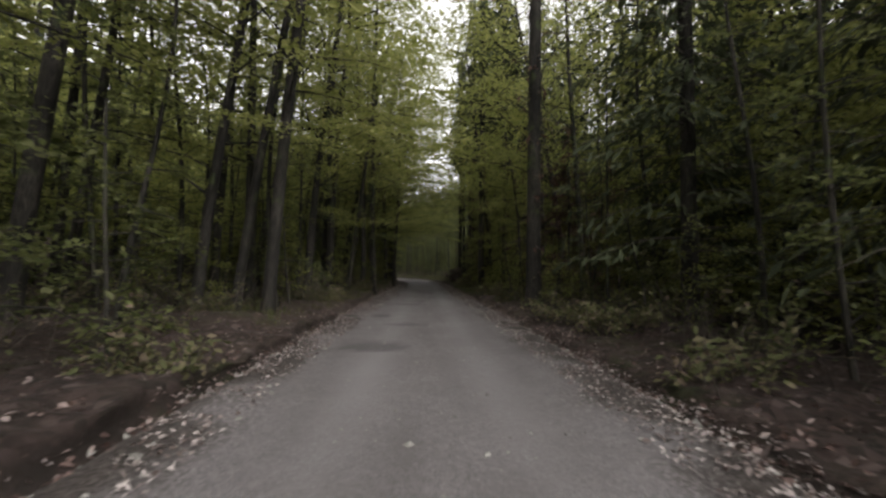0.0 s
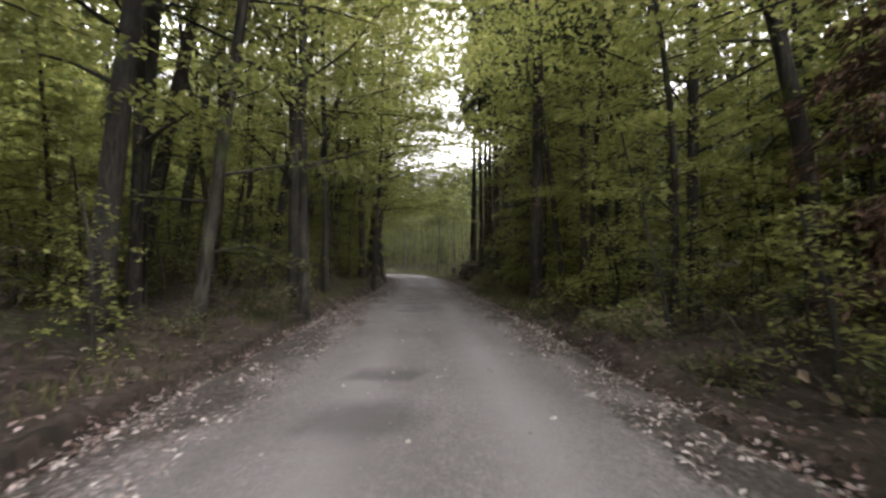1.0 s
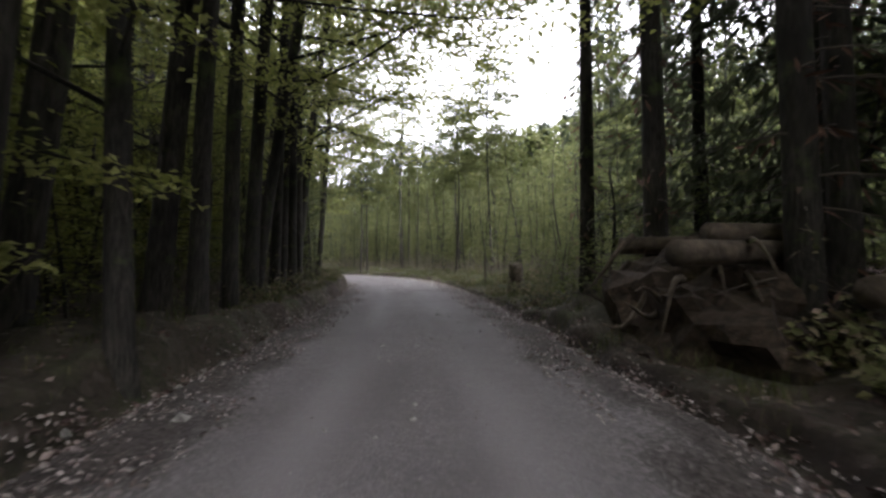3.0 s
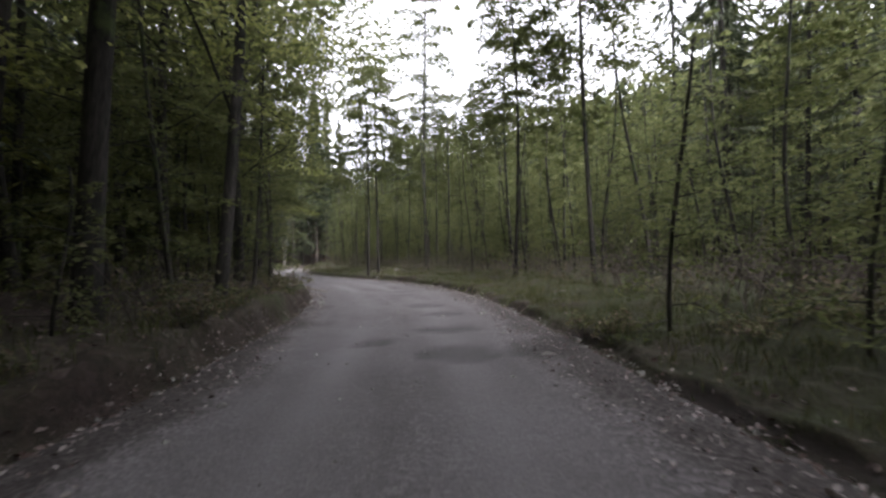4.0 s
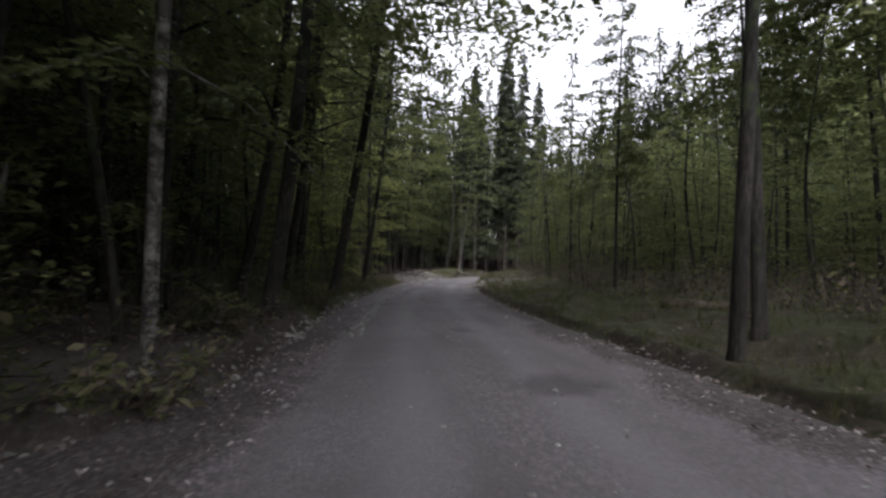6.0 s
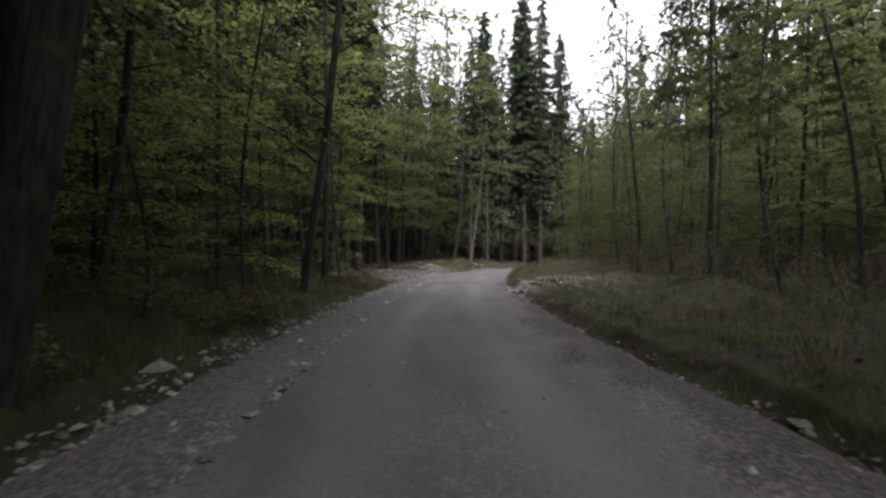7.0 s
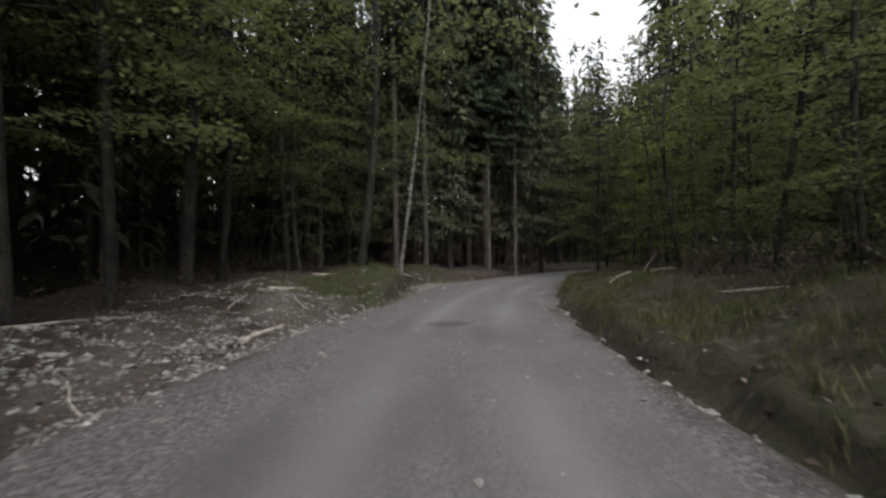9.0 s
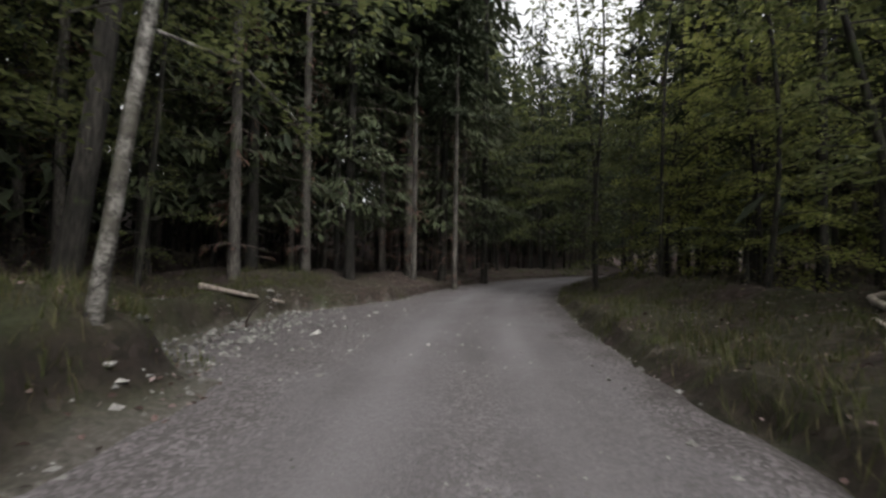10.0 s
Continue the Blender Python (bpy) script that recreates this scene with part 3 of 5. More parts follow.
def spruce(name, seed, height, base, dead_to, live_from, reach, per, mats, label, bend=0.15, low=9.0, whorl=0.5, coarse=1.8, share=0.42, blade=0.42):
    """A spruce: straight trunk, dry lower boughs, drooping needled boughs above."""
    rng = np.random.RandomState(seed)
    thing = tagged(new(name), label, "spruce tree")
    p, r = bent_trunk(rng, height, base, bend=bend, flare=0.35)
    part("trunk", mesh_of("trunk", *tube(p, r, 8 if low > 0 else 6, seed, 0.06), mats[0], True), thing)
    wood, pts, ways, big, dry, dryways = [], [], [], [], [], []
    z = 1.0
    while z < height * 0.99:
        up, live, fine = z / height, z > live_from, z < low
        for b in range(5 if live else 3):
            a = rng.uniform(0, 6.28)
            L = (reach * (1.08 - up) ** 0.8 if live else rng.uniform(0.4, 1.0) * dead_to) * rng.uniform(0.7, 1.15)
            u = np.linspace(0, 1, 4 if fine else 2)
            h = np.stack([np.cos(a) * u * L, np.sin(a) * u * L, L * (0.10 * u - 0.42 * u ** 2 + 0.12 * u ** 3)], 1)
            q = along_line(p, np.array([z + rng.uniform(-0.2, 0.2)]))[0] + h
            if fine:
                wood.append(tube(q, 0.014 * (1 - u) + 0.005, 3))
            m = int((per * (1 if fine else share) if live else per * 0.3) * L / reach)
            uu = rng.uniform(0.1, 1.03, m)
            side = rng.normal(0, 0.17, m) * L * (1.2 - 0.7 * uu)
            c = np.stack([np.interp(uu, u, q[:, i]) for i in range(3)], 1) + np.stack([-np.sin(a) * side, np.cos(a) * side, -np.abs(rng.normal(0, 0.12, m))], 1)
            w = np.stack([np.cos(a) * 0.7 - np.sin(a) * side, np.sin(a) * 0.7 + np.cos(a) * side, np.full(m, -0.55)], 1)
            (pts if live else dry).append(c)
            (ways if live else dryways).append(w)
            if live:
                big.append(np.full(m, 1.0 if fine else coarse))
        z += whorl if live else 0.6
    if wood:
        part("branchwork", mesh_of("branchwork", *joined(wood), M_TWIG, True), thing, kind="stuff")
    big = np.concatenate(big)
    part("crown", mesh_of("crown", *leaves(rng, np.concatenate(pts), blade * big, 0.26 * blade * big, 0.3, np.concatenate(ways)), mats[1]), thing, kind="stuff")
    if dry and sum(map(len, dry)) > 20:
        part("deadwood", mesh_of("deadwood", *leaves(rng, np.concatenate(dry), 0.3, 0.06, 0.3, np.concatenate(dryways)), mats[2]), thing, kind="stuff")
    return thing


def shrub(name, seed, height, stems, per, leaf, mats, label, category):
    """A thicket of thin stems from one root, with scattered leaves."""
    rng = np.random.RandomState(seed)
    thing = tagged(new(name), label, category)
    wood, pts = [], []
    for k in range(stems):
        a, L = rng.uniform(0, 6.28), height * rng.uniform(0.5, 1.1)
        u = np.linspace(0, 1, 4)
        out = rng.uniform(0.15, 0.75)
        b = rng.normal(0, 0.22, 2)
        q = np.stack([b[0] + np.cos(a) * out * L * u ** 1.3, b[1] + np.sin(a) * out * L * u ** 1.3, L * (u - 0.3 * out * u ** 2) - 0.1], 1)
        wood.append(tube(q, 0.009 * (1 - u) + 0.003, 3))
        for t in rng.uniform(0.3, 0.95, 3):
            c = np.array([np.interp(t, u, q[:, i]) for i in range(3)])
            e = c + np.array([*rng.normal(0, 0.22, 2), rng.uniform(0.02, 0.28)]) * height * 0.6
            wood.append(tube(np.stack([c, (c + e) / 2 + rng.normal(0, 0.02, 3), e]), [0.005, 0.004, 0.002], 3))
            m = rng.poisson(per)
            pts.append(c + (e - c) * rng.uniform(0.2, 1.1, (m, 1)) + rng.normal(0, 0.07, (m, 3)))
    part("stemwork", mesh_of("stemwork", *joined(wood), mats[0], True), thing, kind="stuff")
    pts = np.concatenate(pts)
    if len(pts):
        part("foliage", mesh_of("foliage", *leaves(rng, pts, leaf, leaf * 0.6, 0.5), mats[1]), thing, kind="stuff")
    return thing


PLACED = set()


def put(proto, x, y, size=1.0, turn=0.0, lean=0.0, lean_to=0.0, sink=0.08, group=""):
    """The first call places the prototype itself, later ones copy it."""
    m = Matrix.Translation((x, y, gz(x, y) - sink)) @ Matrix.Rotation(radians(lean), 4, Vector((-math.sin(radians(lean_to)), math.cos(radians(lean_to)), 0))) @ pose(0, 0, 0, 0, 0, turn) @ Matrix.Scale(size, 4)
    if proto.name in PLACED:
        ob = copy_thing(proto, m)
        ob.matrix_basis = m
    else:
        proto.matrix_basis = m
        PLACED.add(proto.name)
        ob = proto
    return tagged(ob, group=group) if group else ob


B_LABEL = "tall beech with grey mossy trunk and fresh green leaves"
BEECH = [broadleaf("beech_tree", 40 + k, 20 + k, 0.12 + 0.02 * (k % 3), 1.5 + 0.4 * (k % 3), 28, 4.2, 350, 0.125, (M_BARK, M_BEECH), B_LABEL, "tree", 1.2, high=0.1) for k in range(4)]
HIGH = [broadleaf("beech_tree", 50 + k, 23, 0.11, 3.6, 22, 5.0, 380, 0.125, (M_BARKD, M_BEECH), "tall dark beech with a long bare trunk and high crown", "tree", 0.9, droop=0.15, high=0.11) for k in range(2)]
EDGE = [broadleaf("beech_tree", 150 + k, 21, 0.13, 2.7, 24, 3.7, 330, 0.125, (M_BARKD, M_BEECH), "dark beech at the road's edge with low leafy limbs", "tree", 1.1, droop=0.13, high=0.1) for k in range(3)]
DEEP = [broadleaf("beech_tree", 55 + k, 19, 0.11, 1.2, 26, 3.8, 140, 0.34, (M_BARKD, M_BEECH), "beech deeper in the wood with green leaves", "tree", 0.9, high=0.1) for k in range(3)]
GROVE = [broadleaf("young_beech", 220 + k, 12.5 + 1.2 * k, 0.06, 1.2, 30, 2.4, 60, 0.25, (M_BARKD, M_YOUNG), "young beech with light green leaves in the thicket", "tree", 0.9) for k in range(2)]
POLE = [broadleaf("young_beech", 60 + k, 8.0 + 1.2 * k, 0.042 + 0.006 * k, 0.8, 26, 1.9, 84, 0.125, (M_BARK, M_YOUNG), "slender young beech with light green layered leaves", "tree", 0.9) for k in range(4)]
THICK = [broadleaf("young_beech", 65 + k, 8.5 + 1.5 * k, 0.04, 0.7, 24, 2.2, 40, 0.31, (M_BARKD, M_YOUNG), "slender young beech in the thicket", "tree", 0.9) for k in range(3)]
THIN = [broadleaf("pole_tree", 70 + k, 17 + 2 * k, 0.083 + 0.014 * k, 7.4, 42, 3.2, 270, 0.21, (M_BARKD, M_PINE), "tall thin tree with a sparse lacy crown", "tree", 0.5, 0.8, low=30) for k in range(3)]
SPRUCE = [spruce("spruce_tree", 80 + k, 22 + 2 * k, 0.16, 1.6, 1.2 + 0.8 * k, 2.9, 34, (M_BARKD, M_NEEDLE, M_DEADNEEDLE), "dark dense spruce with drooping boughs") for k in range(3)]
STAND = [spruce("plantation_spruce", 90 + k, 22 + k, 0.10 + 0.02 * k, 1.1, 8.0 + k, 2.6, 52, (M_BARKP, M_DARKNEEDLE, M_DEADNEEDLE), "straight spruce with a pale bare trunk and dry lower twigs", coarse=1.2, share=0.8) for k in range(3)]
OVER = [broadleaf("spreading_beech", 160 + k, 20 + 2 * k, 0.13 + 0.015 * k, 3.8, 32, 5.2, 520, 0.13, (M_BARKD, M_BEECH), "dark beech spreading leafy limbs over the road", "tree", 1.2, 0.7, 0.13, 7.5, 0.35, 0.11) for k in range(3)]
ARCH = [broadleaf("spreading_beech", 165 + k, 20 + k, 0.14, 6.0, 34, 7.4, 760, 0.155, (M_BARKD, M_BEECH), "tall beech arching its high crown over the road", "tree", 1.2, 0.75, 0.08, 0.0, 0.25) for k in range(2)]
# copies of OVER and CURTAIN whose leaf colour carries the shade
OVER_SHADED = [broadleaf("spreading_beech", 180 + k, 18 + 3 * k, 0.12 + 0.02 * k, 3.4, 32, 6.0, 430, 0.16, (M_BARKD, M_YOUNG), "beech with shade-darkened green leaves in hanging layers", "tree", 1.2, 0.7, 0.16, 8.0, 0.35) for k in range(2)]
CURTAIN_SHADED = [broadleaf("leafy_beech", 185 + k, 9.5 + 3.0 * k, 0.06, 0.9, 44, 2.3, 170, 0.135, (M_BARKD, M_YOUNG), "young beech with shade-darkened green leaves in level layers", "tree", 0.8, 0.8, 0.2, 6.0, 0.45) for k in range(2)]
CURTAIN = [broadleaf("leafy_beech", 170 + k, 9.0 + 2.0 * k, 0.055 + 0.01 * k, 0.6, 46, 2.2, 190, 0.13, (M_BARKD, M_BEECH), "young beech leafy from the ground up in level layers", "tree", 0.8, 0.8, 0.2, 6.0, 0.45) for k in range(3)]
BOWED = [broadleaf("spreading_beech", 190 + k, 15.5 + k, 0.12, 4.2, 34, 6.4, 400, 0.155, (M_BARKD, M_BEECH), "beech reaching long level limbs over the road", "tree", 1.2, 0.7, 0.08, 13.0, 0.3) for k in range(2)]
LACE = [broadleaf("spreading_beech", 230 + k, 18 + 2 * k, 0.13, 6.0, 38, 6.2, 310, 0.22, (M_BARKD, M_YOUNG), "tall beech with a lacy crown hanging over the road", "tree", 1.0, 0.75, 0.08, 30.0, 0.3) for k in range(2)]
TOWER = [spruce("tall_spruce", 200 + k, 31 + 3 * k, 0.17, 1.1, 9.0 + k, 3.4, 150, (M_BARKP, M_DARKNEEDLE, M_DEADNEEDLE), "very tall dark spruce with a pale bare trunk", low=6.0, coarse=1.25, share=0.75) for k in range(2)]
TALL = [spruce("tall_spruce", 95 + k, 26, 0.175, 1.0, 12.0, 2.4, 44, (M_BARKD, M_NEEDLE, M_DEADNEEDLE), "old spruce with a dark bare trunk beside the road") for k in range(2)]
DRY = [spruce("dry_spruce", 100, 7.5, 0.05, 1.2, 0.8, 1.6, 130, (M_BARKD, M_DEADNEEDLE, M_DEADNEEDLE), "young spruce with reddish dry needles", blade=0.2)]
BIRCH = [broadleaf("birch_tree", 110, 14, 0.06, 2.7, 26, 1.9, 130, 0.13, (M_BIRCH, M_YOUNG), "leaning birch with white and black flaking bark", "tree", 0.5, 0.6, 0.4)]
SAPLING = [broadleaf("beech_sapling", 120 + k, 2.6 + 0.8 * k, 0.016, 0.25, 20, 0.95, 44, 0.12, (M_BARK, M_YOUNG), "small leafy beech sapling", "sapling", 0.5, 0.8) for k in range(3)]
SPRIG = [broadleaf("beech_sapling", 125 + k, 1.9 + 0.7 * k, 0.014, 0.3, 20, 0.9, 40, 0.10, (M_BARK, M_BEECH), "beech sapling with fresh green leaves on the bank", "sapling", 0.5, 0.8) for k in range(2)]
BRUSH = [shrub("dry_shrub", 130 + k, 1.1 + 0.3 * k, 12, 3, 0.07, (M_TWIG, M_PINE), "low shrub of bare brown twigs with few leaves", "shrub") for k in range(2)]
BRAMBLE = [shrub("bramble_bush", 135 + k, 0.7 + 0.2 * k, 11, 11, 0.10, (M_TWIG, M_HERB), "low green and brown bramble bush on the bank", "bush") for k in range(2)]

fixed = [  # prototype, x, y, size, lean, lean_to
    (ARCH[0], -6.6, 16.2, 1.0, 5, 0), (ARCH[1], -6.4, 22.4, 0.95, 6, 0), (ARCH[0], -3.95, 35.0, 1.0, 2, 0),
    (BOWED[0], -4.6, 45.4, 1.0, 6, -10), (BOWED[1], -5.6, 52.4, 1.0, 5, -20), (BOWED[1], -6.2, 37.5, 1.0, 6, 0), (BOWED[0], -6.0, 24.5, 1.0, 6, 0), (BOWED[1], -6.4, 13.0, 0.95, 6, 0),
    # beeches mostly out of view, added so their crowns darken the road
    (ARCH[0], -6.2, 1.5, 1.0, 5, 0), (ARCH[1], -6.6, 7.0, 1.0, 5, 0), (ARCH[1], -6.0, -5.5, 1.0, 5, 0),
    (LACE[1], -7.2, 57.6, 1.15, 8, -5), (BOWED[0], -5.0, 42.8, 1.2, 7, 0), (BOWED[1], -5.4, 49.0, 1.2, 7, -10), (BOWED[1], -6.0, 28.6, 1.15, 7, 0), (BOWED[0], -6.2, 32.8, 1.15, 7, 0), (BOWED[0], 5.8, 20.4, 1.1, 6, 180), (BOWED[1], 5.6, 27.6, 1.0, 5, 180), (LACE[0], -10.4, 66.2, 1.0, 5, 20), (CURTAIN[1], -4.9, 33.2, 0.9, 3, 0), (CURTAIN[1], 3.5, 29.5, 0.9, 3, 180), (CURTAIN[2], 3.8, 31.7, 0.9, 3, 180), (CURTAIN[1], 4.3, 33.4, 0.9, 2, 180), (CURTAIN[1], 4.0, 21.6, 0.9, 3, 180), (LACE[1], -12.8, 70.4, 1.05, 6, 20), (LACE[0], -14.8, 74.6, 1.05, 6, 30), (LACE[1], -16.2, 80.4, 1.0, 6, 30), (LACE[0], -19.2, 85.4, 1.05, 6, 30),
    (OVER[1], -4.9, 40.2, 1.0, 5, 0), (OVER[2], -5.2, 45.3, 1.0, 6, -20), (OVER[0], -5.4, 49.2, 1.0, 6, -20), (OVER[1], -6.3, 53.5, 0.95, 6, -20), (CURTAIN[2], -5.2, 38.0, 0.9, 4, 0), (CURTAIN[1], -5.4, 42.6, 0.9, 4, 0),
    (SPRUCE[2], -30.3, 136.2, 1.1, 0, 0), (SPRUCE[2], -33.2, 131.2, 1.05, 0, 0), (SPRUCE[1], -35.6, 128.6, 1.1, 0, 0), (SPRUCE[2], -28.4, 139.0, 1.1, 0, 0), (SPRUCE[1], -37.6, 126.4, 1.1, 0, 0), (SPRUCE[2], -33.0, 138.0, 1.1, 0, 0),
    (TOWER[1], -31.0, 97.5, 0.9, 0, 0), (TOWER[0], -32.6, 103.4, 0.95, 0, 0), (TOWER[1], -36.0, 108.6, 0.95, 0, 0),
    (OVER_SHADED[0], -21.6, 86.4, 1.15, 3, 30),
    (OVER_SHADED[0], -24.0, 132.8, 0.7, 2, 180), (CURTAIN_SHADED[1], -24.5, 130.0, 0.9, 2, 180),
    (THIN[2], -11.6, 91.4, 0.5, 1, 0), (THIN[0], -8.0, 92.4, 0.8, 0, 0), (THIN[1], -14.6, 97.8, 0.55, 1, 90), (THIN[2], 3.4, 78.4, 0.7, 1, 0), (THIN[1], -12.2, 100.6, 0.55, 0, 0),
    (OVER_SHADED[1], -35.4, 114.0, 1.1, 4, 0), (OVER_SHADED[0], -33.7, 120.4, 1.15, 4, 0), 
    (OVER[2], -9.0, 57.6, 1.0, 5, -10), (SPRUCE[0], 13.5, 80.0, 1.30, 0, 0), (SPRUCE[1], 16.5, 84.5, 1.38, 0, 0), (SPRUCE[2], 19.5, 80.5, 1.30, 0, 0), (SPRUCE[0], 15.0, 90.0, 1.30, 0, 0), (SPRUCE[1], 22.0, 86.0, 1.38, 0, 0), (SPRUCE[2], 17.5, 75.5, 1.23, 0, 0), (SPRUCE[0], 24.5, 78.5, 1.38, 0, 0), (SPRUCE[1], 20.0, 92.0, 1.30, 0, 0),
    (HIGH[0], -3.16, 23.06, 0.85, 1, 90), (EDGE[0], -4.49, 18.86, 1.0, 0, 0), (EDGE[1], -4.12, 25.12, 1.0, 1, 0), (POLE[3], -4.05, 20.3, 1.35, 3, 0), (HIGH[1], -4.75, 19.9, 0.7, 2, 180),
    (EDGE[2], -5.2, 20.6, 0.9, 1, 180), (HIGH[1], -3.3, 34.2, 0.9, 1, 0), (EDGE[1], -8.0, 32.0, 0.9, 1, 200), (HIGH[0], -4.1, 28.6, 0.9, 1, 100),
    (HIGH[1], -4.15, 41.7, 1.15, 6, 10), (EDGE[1], -8.4, 39.6, 0.95, 1, 0), (EDGE[0], -3.9, 42.9, 0.8, 1, 0), (EDGE[2], -5.4, 36.5, 1.0, 2, 170),
    (HIGH[0], -5.2, 12.5, 1.0, 3, 180), (EDGE[1], -4.3, 15.0, 0.9, 2, 0), (HIGH[1], -3.6, 9.7, 1.05, 6, 10), (HIGH[0], -4.5, 10.1, 0.85, 7, 0), (EDGE[0], -4.9, 9.2, 0.8, 3, 0), (HIGH[0], -5.0, 47.2, 1.1, 3, 10), (HIGH[1], -5.6, 51.0, 1.1, 4, 0), (EDGE[2], -6.4, 55.4, 1.1, 3, 0), (HIGH[0], -7.3, 61.0, 1.05, 5, 10), (EDGE[0], -9.3, 65.5, 1.0, 2, 0),
    (TALL[1], 3.0, 13.8, 1.25, 0, 0), (TALL[1], 2.66, 26.66, 0.95, 0, 0), (HIGH[0], 3.4, 26.3, 0.75, 5, 180), (STAND[0], 4.15, 26.95, 1.0, 0, 0), (HIGH[1], 4.5, 27.1, 0.7, 5, 0),
    (TALL[1], 2.4, 46.0, 0.95, 0.5, 180), (TALL[0], 2.7, 43.4, 0.9, 0.5, 180), (TALL[1], 3.3, 43.6, 0.8, 0, 0), (TALL[0], 3.9, 44.5, 0.95, 0, 0), (TALL[1], 4.3, 42.4, 1.0, 0, 0),
    (THIN[0], 1.95, 66.2, 0.85, 0, 0), (THIN[0], -0.2, 70.2, 0.8, 0, 0), (THIN[0], -8.94, 81.15, 0.9, 0, 0), (THIN[0], -8.53, 82.45, 0.95, 0, 0), (THIN[2], -5.45, 85.1, 1.1, 0, 0), (THIN[0], -5.0, 88.8, 0.9, 0, 0),
    (THIN[0], 0.34, 77.0, 0.85, 0, 0), (THIN[1], -3.0, 97.0, 0.95, 0, 0), (THIN[2], -1.1, 95.7, 0.85, 0, 0),
    (HIGH[0], -12.6, 73.4, 0.85, 0, 0), (BIRCH[0], -13.9, 77.1, 0.9, 1, 0),
    (HIGH[1], -23.3, 92.1, 0.85, 6, 20), (HIGH[0], -25.2, 94.9, 0.75, 0, 0), (BIRCH[0], -30.95, 118.2, 0.85, 7, 20),
    (TOWER[1], -31.5, 134.0, 1.0, 0, 0), (STAND[1], -29.45, 133.4, 0.8, 0, 0), (TOWER[0], -33.6, 137.4, 1.0, 0, 0), (TOWER[1], -31.2, 140.2, 1.0, 0, 0), (TOWER[0], -36.4, 134.2, 1.0, 0, 0), (TOWER[1], -34.6, 143.6, 1.0, 0, 0), (TOWER[0], -29.9, 144.0, 1.0, 0, 0), (TOWER[1], -38.6, 138.4, 0.95, 0, 0), (STAND[0], -34.1, 132.3, 0.9, 0, 0), (STAND[2], -34.4, 125.7, 0.95, 0, 0), (STAND[1], -31.1, 133.0, 0.8, 0, 0),
    (STAND[1], -37.7, 113.4, 1.1, 0, 0),
]
rng = np.random.RandomState(7)
TAKEN = []
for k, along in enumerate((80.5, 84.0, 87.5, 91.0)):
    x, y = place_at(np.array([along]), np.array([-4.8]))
    fixed.append((OVER_SHADED[k % 2], float(x[0]), float(y[0]), 0.95, 6, 30))
for proto, x, y, size, lean, to in fixed:
    put(proto, x, y, size, rng.uniform(0, 360), lean, to)
    TAKEN.append((x, y))


def scatter(kinds, count, s0, s1, o0, o1, gap, sizes, seed, lean=2.0, clear=2.9, power=1.2):
    """Plants spread over a stretch of the roadside, none nearer than gap to another."""
    r = np.random.RandomState(seed)
    made, tries = 0, 0
    while made < count and tries < count * 30:
        tries += 1
        s, o = r.uniform(s0, s1), o0 + (o1 - o0) * r.uniform(0, 1) ** power
        x, y = place_at(np.array([s]), np.array([o]))
        x, y = float(x[0]), float(y[0])
        if abs(on_road(x, y)[1][0]) < clear or any((x - a) ** 2 + (y - b) ** 2 < gap * gap for a, b in TAKEN):
            continue
        TAKEN.append((x, y))
        put(kinds[r.randint(len(kinds))], x, y, r.uniform(*sizes), r.uniform(0, 360), abs(r.normal(0, lean)), r.uniform(0, 360))
        made += 1


# limbs that close over the road
scatter(ARCH, 3, 8, 40, -6.4, -8, 2.8, (0.85, 1.0), 53, 2, 4.2)
scatter(OVER_SHADED, 5, 66, 91, -5.4, -6.4, 3.5, (0.75, 0.9), 54, 2, 4.4)
scatter(OVER_SHADED, 6, 102, 126, -7.4, -9.5, 2.6, (0.8, 1.0), 55, 2, 4.4)
scatter(OVER_SHADED, 3, 148, 165, -5.4, -8, 3.0, (0.75, 0.95), 56, 2, 4.4)
scatter(OVER, 4, -2, 60, -6.0, -8, 2.4, (0.8, 1.05), 40, 2, 4.2)
scatter(OVER, 2, 14, 26, 6.0, 8, 2.4, (0.8, 1.0), 41, 2, 4.4)
scatter(OVER_SHADED, 8, 60, 91, -5.0, -8, 2.4, (0.75, 1.0), 42, 2, 4.4)
scatter(OVER_SHADED, 10, 101, 125, -6.8, -10, 2.0, (0.75, 1.0), 43, 2, 4.8)
scatter(OVER_SHADED, 2, 146, 160, -5.4, -9, 2.4, (0.7, 0.95), 44, 2, 4.4)
scatter(OVER_SHADED, 6, 124, 160, 8.0, 12, 2.4, (0.65, 0.9), 45, 2, 4.4)
scatter(CURTAIN, 13, 24, 34.2, 4.4, 7, 1.4, (0.75, 1.05), 46, 2, 4.2)
scatter(CURTAIN, 7, 4, 24, 5.4, 8.5, 1.6, (0.7, 1.0), 47, 2, 4.2)
scatter(CURTAIN, 18, 4, 58, -5.2, -9, 1.6, (0.7, 1.0), 48, 2, 4.2)
scatter(CURTAIN_SHADED, 8, 60, 92, -5.2, -9, 1.6, (0.7, 1.0), 49, 2, 4.2)
scatter(CURTAIN_SHADED, 8, 96, 120, 6.0, 12, 1.8, (0.7, 1.0), 50, 2, 4.2)
scatter(CURTAIN_SHADED, 4, 117, 128, 6.0, 11, 1.8, (0.7, 1.0), 62, 2, 4.2)
scatter(CURTAIN, 4, 127, 144, 5.6, 12, 1.8, (0.7, 1.0), 60, 2, 4.2)
scatter(CURTAIN, 4, 95, 106, -5.4, -8, 1.8, (0.7, 0.95), 61, 2, 4.2)
